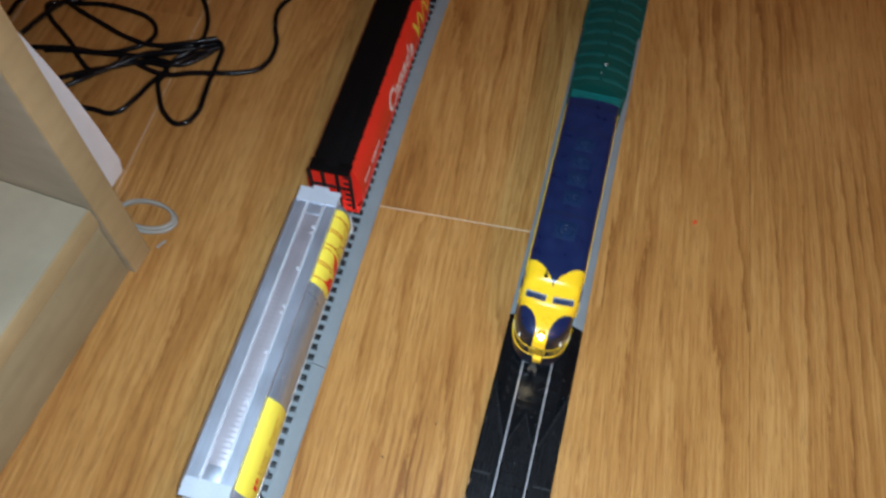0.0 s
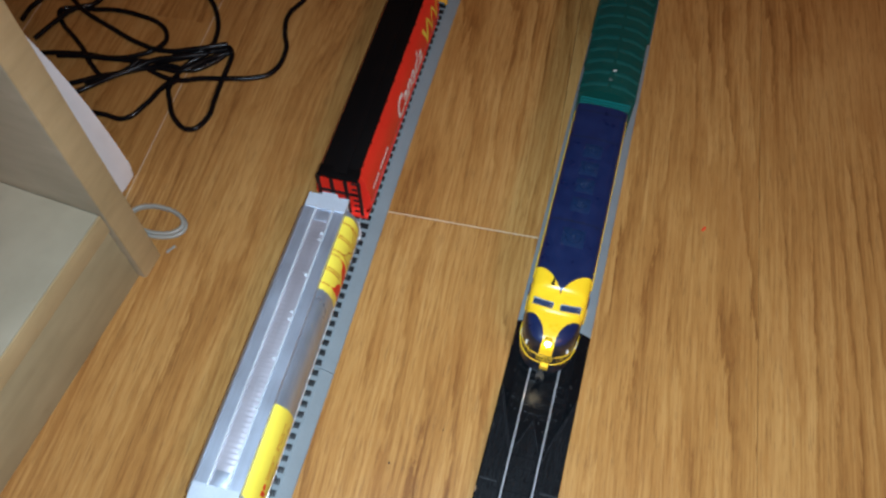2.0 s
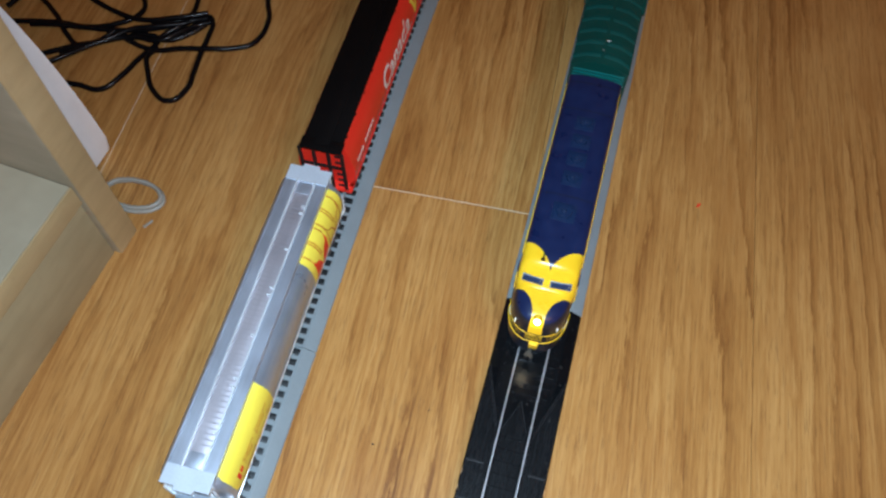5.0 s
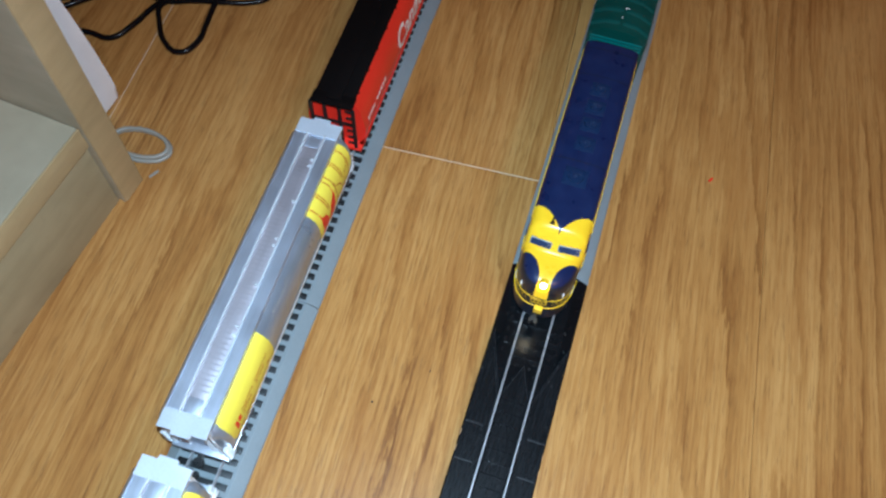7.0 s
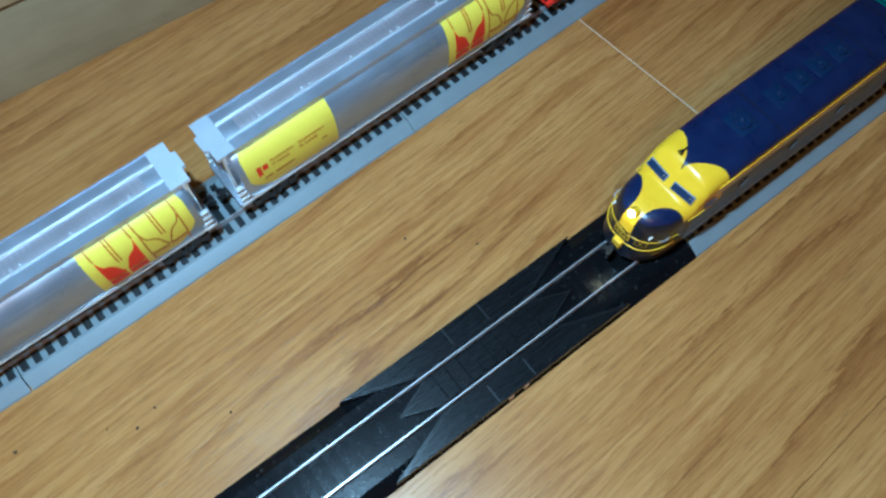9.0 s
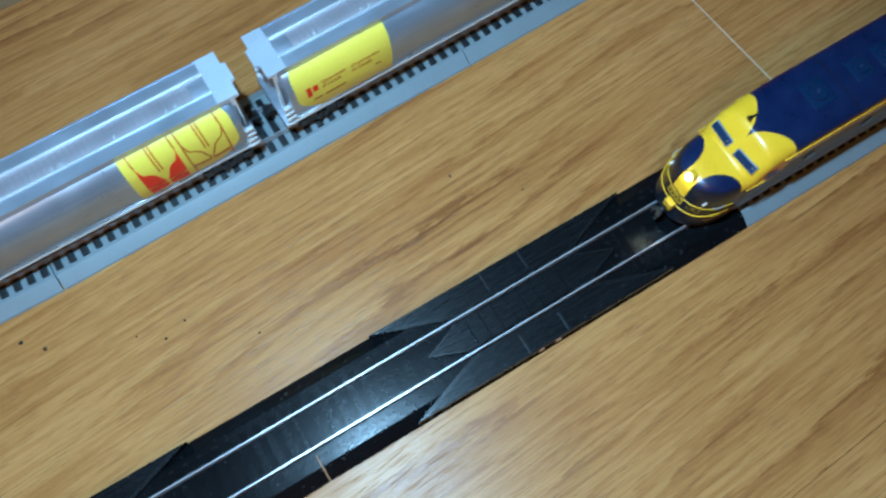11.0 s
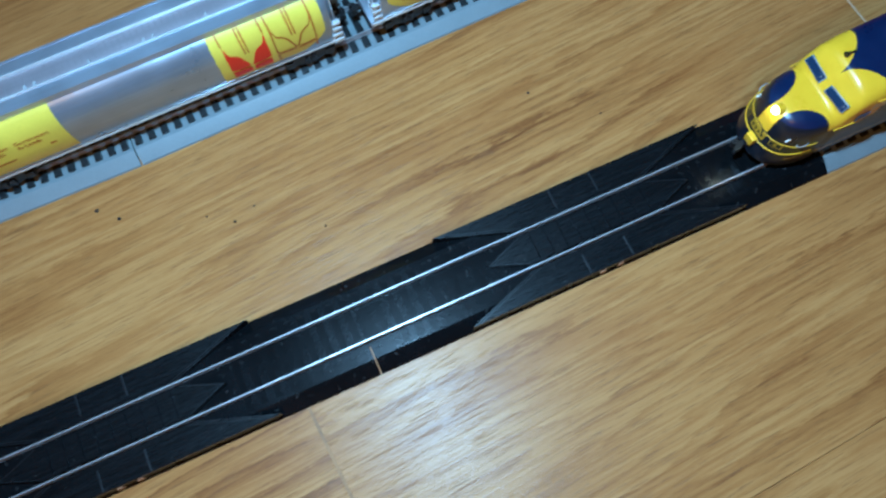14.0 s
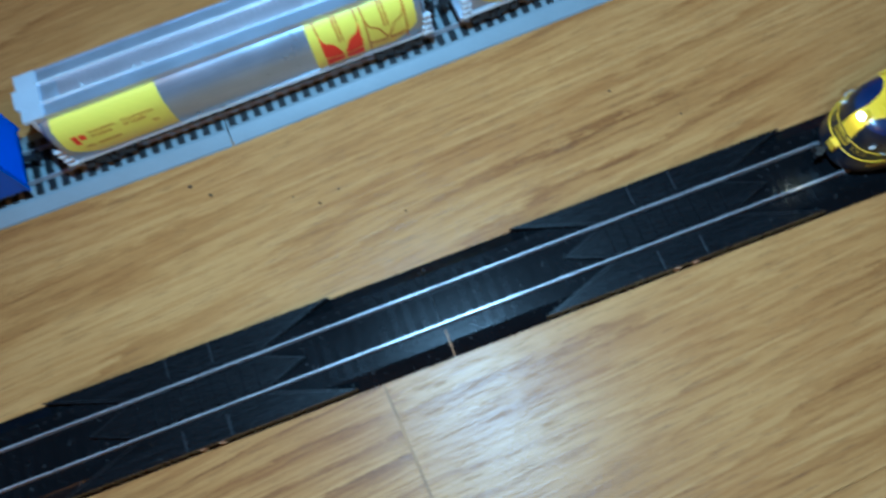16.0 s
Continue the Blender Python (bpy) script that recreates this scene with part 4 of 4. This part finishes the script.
def on_barrel(lift):
    """Carries (u, s) onto the flank: u along the car, s the arc above the waist; below it the side runs down nearly straight."""
    def place(u, s):
        if s < 0:
            return (HR + lift - 11.0 * s * s, u, HZ + s)
        a = s / HR
        return ((HR + lift) * math.cos(a) ** SQ, u, HZ + (HR + lift) * math.sin(a) ** SQ)
    return place


def wheat(p0, p1, s0, s1):
    """The wheat emblem on a panel: the first ear solid, the second in outline."""
    du, ds = p1 - p0, s1 - s0

    def at(p, q):
        return (p0 + du * p, s0 + ds * q)

    def leaf(c, d):
        """Upper edge from the root over a swelling belly to a pointed tip, and the nearly straight lower edge."""
        top = []
        for k in range(17):
            f = k / 16
            belly = math.sin(min(1.0, f * 1.25) * math.pi / 2) ** 0.62
            top.append((c + d * (0.010 + 0.185 * f), 0.235 + 0.28 * belly + 0.20 * max(0.0, (f - 0.70) / 0.30) ** 2))
        low = [(c + d * (0.010 + 0.185 * k / 16), 0.235 - 0.02 * math.sin(math.pi * k / 16) + 0.035 * k / 16) for k in range(17)]
        return top, low

    def sheet(a, b, n):
        m = len(a)
        pts = [at(p[0] + (q[0] - p[0]) * r / n, p[1] + (q[1] - p[1]) * r / n) for r in range(n + 1) for p, q in zip(a, b)]
        return pts, [(r * m + i, r * m + i + 1, (r + 1) * m + i + 1, (r + 1) * m + i) for r in range(n) for i in range(m - 1)]

    def line(p, q, width=0.0008):
        return stroke([at(*w) for w in arc(p, q, 0.0)], width)

    full, thin = [], []
    for k, c in ((0, 0.28), (1, 0.73)):
        for d in (-1, 1):
            top, low = leaf(c, d)
            lower = [(c + d * 0.012, 0.195), (c + d * 0.192, 0.225), (c + d * 0.186, 0.045), (c + d * 0.012, 0.075)]
            if k == 0:
                full.append(sheet(top, low, 8))
                full.append(sheet(lower[:2], lower[:1:-1], 5))
            else:
                thin += [stroke([at(*p) for p in path], 0.0007) for path in (top, low)]
                thin += [line(top[-1], low[-1]), line(*lower[:2]), line(*lower[1:3])]
            thin.append(line(top[-1], (top[-1][0] - 0.012, 0.97)))
            thin.append(line((c + d * 0.016, 0.47), (c + d * 0.016 - 0.012, 0.96)))
    return joined(*full), joined(*thin)


def hopper(m):
    e = thing("hopper_car", m, "silver cylindrical model grain hopper with yellow panels on the track", "model car", "silver grain hoppers")
    h = 0.0960
    # rounded top, straight lower flanks, sloping ends
    bm = bmesh.new()
    ring0 = [(math.copysign(HR * abs(math.cos(k * math.pi / 28)) ** SQ, math.cos(k * math.pi / 28)), HZ + HR * max(0.0, math.sin(k * math.pi / 28)) ** SQ) for k in range(29)]
    ring0 += [(-HR + 11.0 * d * d, HZ - d) for d in (0.005, 0.010, 0.0145)] + [(-0.0120, 0.0195), (0.0120, 0.0195)] + [(HR - 11.0 * d * d, HZ - d) for d in (0.0145, 0.010, 0.005)]
    rings = []
    for y, k, up in ((-0.0915, 0.80, 0.0045), (-0.0895, 0.97, 0.0006), (-0.088, 1.0, 0.0), (-0.045, 1.0, 0.0), (0.0, 1.0, 0.0), (0.045, 1.0, 0.0), (0.088, 1.0, 0.0), (0.0895, 0.97, 0.0006), (0.0915, 0.80, 0.0045)):
        rings.append([bm.verts.new((x * k, y, HZ + (z - HZ) * k + up * (0.4 if z > HZ else 1.0))) for x, z in ring0])
    n = len(ring0)
    for a, b in zip(rings[:-1], rings[1:]):
        for k in range(n):
            bm.faces.new((a[k], a[(k + 1) % n], b[(k + 1) % n], b[k]))
    bm.faces.new(rings[0])
    bm.faces.new(rings[-1][::-1])
    part("barrel", bm, M_SILVER, e)
    # roof: two walkways with raised lips and the hatch trough between
    for s in (-1, 1):
        xa, xb = sorted((s * 0.0058, s * 0.0119))
        part("walkway", boxes((xa, xb, -h + 0.010, h - 0.010, TZ - 0.0010, TZ + 0.0006)), M_SILVERTOP, e, "pale silver roof walkway")
        part("walkway_lip", boxes((min(s * 0.0120, s * 0.0126), max(s * 0.0120, s * 0.0126), -h + 0.006, h - 0.006, TZ - 0.0024, TZ + 0.0010)), M_SILVERTOP, e)
        part("trough_edge", boxes((min(s * 0.0050, s * 0.0057), max(s * 0.0050, s * 0.0057), -h + 0.010, h - 0.010, TZ - 0.0016, TZ + 0.0014)), M_CHROME, e)
    part("hatch_trough", boxes((-0.0049, 0.0049, -h + 0.0085, h - 0.0085, TZ - 0.0030, TZ), bevel=0.0004), M_TROUGH, e, "long silver loading hatch")
    for k in range(52):
        y = -0.073 + k * 0.00286
        o = new("hatch_rib", HATCH_RIB)
        o.parent, o.location = e, (0, y, TZ)
    for k in range(6):
        y = -0.066 + k * 0.0265
        for d in (-0.0022, 0.0022) if k % 2 else (0.0,):
            part("hatch_clamp", boxes((0.0030, 0.0046, y + d - 0.0005, y + d + 0.0005, TZ - 0.0002, TZ + 0.0014)), M_CHROME, e)
    for s in (-1, 1):
        # end deck with its notch, posts, ladder, slope sheet
        part("trough_ramp", boxes((-0.0040, 0.0040, min(s * (h - 0.0190), s * (h - 0.0112)), max(s * (h - 0.0190), s * (h - 0.0112)), TZ - 0.0004, TZ + 0.0004), bevel=0.0002), M_SILVERTOP, e)
        bm = bmesh.new()
        d = [(-0.0126, h - 0.0110), (0.0126, h - 0.0110), (0.0126, h - 0.0012), (0.0052, h - 0.0012), (0.0046, h + 0.0008), (-0.0046, h + 0.0008), (-0.0052, h - 0.0012), (-0.0126, h - 0.0012)]
        prism(bm, [(x, s * y) for x, y in (d if s > 0 else d[::-1])], TZ - 0.0006, TZ + 0.0013)
        part("end_deck", bm, M_DECK, e, "bright silver end deck")
        for x in (-0.0117, 0.0117):
            part("ladder_plate", boxes((min(x * 1.09, x - math.copysign(0.0056, x)), max(x * 1.09, x - math.copysign(0.0056, x)), min(s * (h - 0.0058), s * (h - 0.0050)), max(s * (h - 0.0058), s * (h - 0.0050)), 0.0206, TZ - 0.0006)), M_DECK, e)
            part("corner_post", boxes((x - 0.0007, x + 0.0007, min(s * (h - 0.0035), s * (h - 0.0050)), max(s * (h - 0.0035), s * (h - 0.0050)), 0.0200, TZ - 0.0006)), M_CHROME, e)
            for k in range(6):
                z = 0.0225 + k * 0.0052
                xo = x - math.copysign(0.0058, x)
                o = new("rung", RUNG)
                o.parent, o.location = e, ((x + xo) / 2, s * (h - 0.0040), z)
        bm = bmesh.new()
        vs = [bm.verts.new(p) for p in ((-0.0152, s * 0.0885, 0.0480), (0.0152, s * 0.0885, 0.0480), (0.0164, s * (h - 0.0062), 0.0222), (-0.0164, s * (h - 0.0062), 0.0222), (-0.0152, s * 0.0868, 0.0480), (0.0152, s * 0.0868, 0.0480), (0.0164, s * (h - 0.0080), 0.0212), (-0.0164, s * (h - 0.0080), 0.0212))]
        for f in ((0, 1, 2, 3), (7, 6, 5, 4), (0, 4, 5, 1), (1, 5, 6, 2), (2, 6, 7, 3), (3, 7, 4, 0)):
            bm.faces.new([vs[i] for i in f])
        part("slope_sheet", bm, M_DECK, e)
        part("end_beam", boxes((-0.0156, 0.0156, min(s * (h - 0.0065), s * (h - 0.0010)), max(s * (h - 0.0065), s * (h - 0.0010)), 0.0180, 0.0212), bevel=0.0004), M_SILVERTOP, e)
        part("side_sill", boxes((min(s * 0.0130, s * 0.0167), max(s * 0.0130, s * 0.0167), -h + 0.003, h - 0.003, 0.0208, 0.0222), bevel=0.0004), M_CHROME, e, "bright silver side sill")
        for x in (-0.0166, 0.0166):
            for k in range(4):
                o = new("side_rung", SIDE_RUNG)
                o.parent, o.location = e, (x, s * 0.0915, 0.0228 + k * 0.0043)
        coupler(e, s * (h - 0.004), s, 0.0165)
        truck(e, s * (h - 0.020))
    # discharge hoppers
    for y in (-0.048, -0.016, 0.016, 0.048):
        bm = bmesh.new()
        lo = [bm.verts.new((x, y + d, 0.0120)) for x, d in ((-0.006, -0.006), (0.006, -0.006), (0.006, 0.006), (-0.006, 0.006))]
        hi = [bm.verts.new((x, y + d, 0.0196)) for x, d in ((-0.0115, -0.0145), (0.0115, -0.0145), (0.0115, 0.0145), (-0.0115, 0.0145))]
        bm.faces.new(lo[::-1])
        bm.faces.new(hi)
        for i in range(4):
            bm.faces.new((lo[i], lo[(i + 1) % 4], hi[(i + 1) % 4], hi[i]))
        part("discharge_chute", bm, M_SILVER, e)
    def trimmed(u0, u1, s0, s1):
        """A panel whose outer end rounds off towards the sill and the roof."""
        pts, faces = patch(u0, u1, s0, s1, 10, 24)
        far, near = (u1, u0) if abs(u1) > abs(u0) else (u0, u1)
        out = []
        for u, v in pts:
            q = (v - s0) / (s1 - s0)
            out.append((near + (u - near) * (1 - 0.24 * max(0.0, (0.42 - q) / 0.42) ** 1.7 - 0.04 * max(0.0, (q - 0.75) / 0.25) ** 2), v))
        return out, faces

    # printed panels on the flank
    sa, sb = -0.0122, 0.0200
    pan = part("emblem_panel", wrapped(*trimmed(0.0350, 0.0865, sa, sb), on_barrel(0.00012)), M_YELLOW, e, "yellow panel with red wheat emblem")
    full, thin = wheat(0.0355, 0.0850, sa, sb)
    part("wheat_leaf", wrapped(*full, on_barrel(0.00030)), M_REDINK, pan, "solid red wheat leaves")
    part("wheat_outline", wrapped(*thin, on_barrel(0.00034)), M_OCHREINK, pan, "thin rust-red wheat outline")["kind"] = "stuff"
    pan = part("text_panel", wrapped(*trimmed(-0.0866, -0.0362, sa, sb), on_barrel(0.00012)), M_YELLOW, e, "yellow panel with small red lettering")
    lay = on_barrel(0.00028)
    part("flag_mark", wrapped(*joined(patch(-0.0815, -0.0791, 0.0002, 0.0050, 1, 3), patch(-0.0783, -0.0755, 0.0016, 0.0046, 1, 3)), lay), M_REDINK, pan)
    for body, u, s in (("Government", -0.0736, 0.0038), ("of Canada", -0.0736, 0.0014), ("Gouvernement", -0.0578, 0.0038), ("du Canada", -0.0578, 0.0014)):
        pts, faces = letters(body, 0.0026, 0.95, bold=0.00005)
        part("lettering", wrapped([(u + a, s + b) for a, b in pts], faces, lay), M_OCHREINK, pan)
    for u0, u1, s in ((-0.0790, -0.0746, -0.0028), (-0.0728, -0.0618, -0.0028), (-0.0455, -0.0425, -0.0010)):
        part("lettering_bar", wrapped(*patch(u0, u1, s - 0.0006, s + 0.0006, 3, 1), lay), M_OCHREINK, pan)
    return e


HATCH_RIB = finish(boxes((-0.0046, 0.0046, -0.0004, 0.0004, -0.0002, 0.00009)), "hatch_rib", M_TROUGH, 35)
SIDE_RUNG = finish(boxes((-0.0011, 0.0011, -0.0024, 0.0024, -0.0007, 0.0007), bevel=0.0002), "side_rung", M_CHROME, 35)
RUNG = finish(boxes((-0.0030, 0.0030, -0.0004, 0.0004, -0.0004, 0.0004)), "rung", M_CHROME, 35)
hopper_a = hopper(left_span(-0.1482, 0.0038) @ Matrix.Translation((-0.0008, 0, 0)))
hopper_b = copy_thing(hopper_a, left_span(-0.3518, -0.1998) @ Matrix.Translation((-0.0008, 0, 0)))


# ------------------------------------------------------------------ red hopper
def red_car(m):
    e = thing("red_hopper_car", m, "red model grain car with black roof and white lettering", "model car")
    h, half = 0.0955, 0.0172
    flare = [(0.0190, 0.0140), (0.0250, 0.0172), (0.0310, 0.0183), (0.0370, 0.0182), (0.0435, 0.0171), (0.0500, 0.0158), (0.0573, 0.0122)]
    prof = [(x, z) for z, x in flare] + [(-x, z) for z, x in flare[::-1]]
    bm = bmesh.new()
    extrude_y(bm, prof, -h + 0.006, h - 0.006)
    part("body", bm, M_REDCAR, e, "red ribless body")
    bm = bmesh.new()
    box(bm, -0.0124, 0.0124, -h + 0.009, h - 0.009, 0.0574, 0.0588, 0.0004)
    for s in (-1, 1):
        box(bm, -0.0132, 0.0132, min(s * (h - 0.0090), s * h), max(s * (h - 0.0090), s * h), 0.0574, 0.0589, 0.0004)
    box(bm, -0.0048, 0.0048, -h + 0.004, h - 0.004, 0.0587, 0.0598, 0.0003)
    part("roof", bm, M_BLACKROOF, e, "matt black roof")
    for k in range(10):
        y = -0.081 + k * 0.018
        part("roof_cleat", boxes((-0.0128, 0.0128, y - 0.0006, y + 0.0006, 0.0566, 0.0580)), M_BLACKROOF, e)
    for s in (-1, 1):
        for x in (-0.0132, -0.0046, 0.0046, 0.0132):
            part("end_post", boxes((x - 0.0010, x + 0.0010, min(s * (h - 0.0015), s * (h - 0.0003)), max(s * (h - 0.0015), s * (h - 0.0003)), 0.0200, 0.0575)), M_BLACK, e)
        for k in range(6):
            z = 0.0240 + k * 0.0060
            part("rung", boxes((0.0085, 0.0140, min(s * (h - 0.0012), s * (h - 0.0004)), max(s * (h - 0.0012), s * (h - 0.0004)), z, z + 0.0012)), M_BLACK, e)
        part("end_rail", boxes((-0.0140, 0.0140, min(s * (h - 0.0015), s * (h - 0.0005)), max(s * (h - 0.0015), s * (h - 0.0005)), 0.0415, 0.0432)), M_BLACK, e)
        part("end_platform", boxes((-0.0165, 0.0165, min(s * (h - 0.010), s * h), max(s * (h - 0.010), s * h), 0.0182, 0.0205), bevel=0.0003), M_REDCAR, e)
        part("side_sill", boxes((min(s * 0.0140, s * 0.0165), max(s * 0.0140, s * 0.0165), -h + 0.004, h - 0.004, 0.0180, 0.0205)), M_REDCAR, e)
        coupler(e, s * (h - 0.004), s, 0.0165)
        truck(e, s * (h - 0.020))

    def flank(lift):
        def place(u, z):
            x = blend(z, flare)
            return (x + lift, u, z)
        return place

    pts, faces = letters("Canada", 0.0218, 0.96, 0.12, 0.0005)
    part("lettering", wrapped([(-0.0235 + a, 0.0325 + b * 0.94) for a, b in pts], faces, flank(0.0003)), M_WHITEINK, e, "white wordmark lettering")
    for u0, u1, z0 in ((-0.0830, -0.0700, 0.0362), (-0.0670, -0.0480, 0.0362)):
        for k in range(5):
            w = (u1 - u0) / 5
            part("lettering_bar", wrapped(*patch(u0 + k * w, u0 + k * w + w * 0.7, z0, z0 + 0.0026, 1, 1), flank(0.0002)), M_WHITEINK, e)
    # golden wheat towards the far end
    strokes = []
    for k, c in enumerate((0.0545, 0.0675, 0.0800)):
        for s in (-1, 1):
            strokes.append(stroke([(c + 0.0068 * s * t, 0.0325 + 0.0160 * t ** 0.8 + 0.002 * math.sin(3 * t)) for t in [i / 7 for i in range(8)]], 0.0034 if k == 0 else 0.0020))
    part("wheat_mark", wrapped(*joined(*strokes), flank(0.0003)), M_YELLOW, e, "golden wheat emblem")
    return e


red_car(left_span(0.0545, 0.2075))
boxcar(left_span(0.263, 0.375), "yellow_boxcar", 0.150, 0.0180, 0.0500, 0.0560, 0.0175, M_ORANGE,
       "orange yellow model boxcar coupled to the red car", 10, (-0.012, 0.016))
boxcar(left_span(-0.531, -0.4125), "blue_boxcar", 0.158, 0.0178, 0.0490, 0.0545, 0.0175, M_BLUE,
       "bright blue model boxcar coupled to the silver hopper", 10, (-0.012, 0.016))


# ------------------------------------------------------------------ floor boards
floor = thing("floor", ROOM_TURN, "honey oak laminate floor boards with fine end joints", "floor", kind="structure")
starts = {-1: 0.0652, 0: -0.2641, 1: 0.66, 2: 0.30, -2: 0.55, -3: 0.21}


def plank_mesh(length):
    bm = bmesh.new()
    g = 0.00008
    box(bm, g, PLANK_W - g, g, length - g, -0.0118, 0.0)
    top = [e for e in bm.edges if all(v.co.z > -0.001 for v in e.verts)]
    bmesh.ops.bevel(bm, geom=top, offset=0.0002, segments=1, affect="EDGES")
    return finish(bm, "plank", M_FLOOR)


PLANK = plank_mesh(PLANK_L)
M_SEAMDARK = plastic("brown_board_edge", (0.33, 0.18, 0.062), 0.6, vary=0.3)
# pale strip colour: the glint on the board bevels is painted in
M_SEAM = plastic("glinting_board_edge", (0.60, 0.46, 0.30), 0.6)
part("worn_joint", boxes((SEAM - PLANK_W + 0.0004, SEAM - 0.0004, 0.0648, 0.0656, -0.002, 0.00012)), M_SEAM, floor, "pale end joint with painted glint")
part("worn_joint", boxes((SEAM + 0.0002, SEAM + PLANK_W - 0.0002, -0.2648, -0.2634, -0.002, 0.0001)), M_SEAMDARK, floor, "brown worn end joint")
for k in (-2, -3):
    part("worn_joint", boxes((SEAM + k * PLANK_W - 0.0004, SEAM + k * PLANK_W + 0.0003, -0.1, 0.5, -0.002, 0.0001)), M_SEAM, floor, "pale joint with painted glint")
for col in range(-15, 15):
    s = starts.get(col, random.uniform(0, PLANK_L)) - PLANK_L * 3
    while s < room - 0.01:
        lo, hi = max(s, -room), min(s + PLANK_L, room)
        if hi - lo > 0.01:
            o = new("plank", PLANK if hi - lo > PLANK_L - 0.001 else plank_mesh(hi - lo))
            o.parent, o.location = floor, (SEAM + col * PLANK_W, lo, 0)
        s += PLANK_L
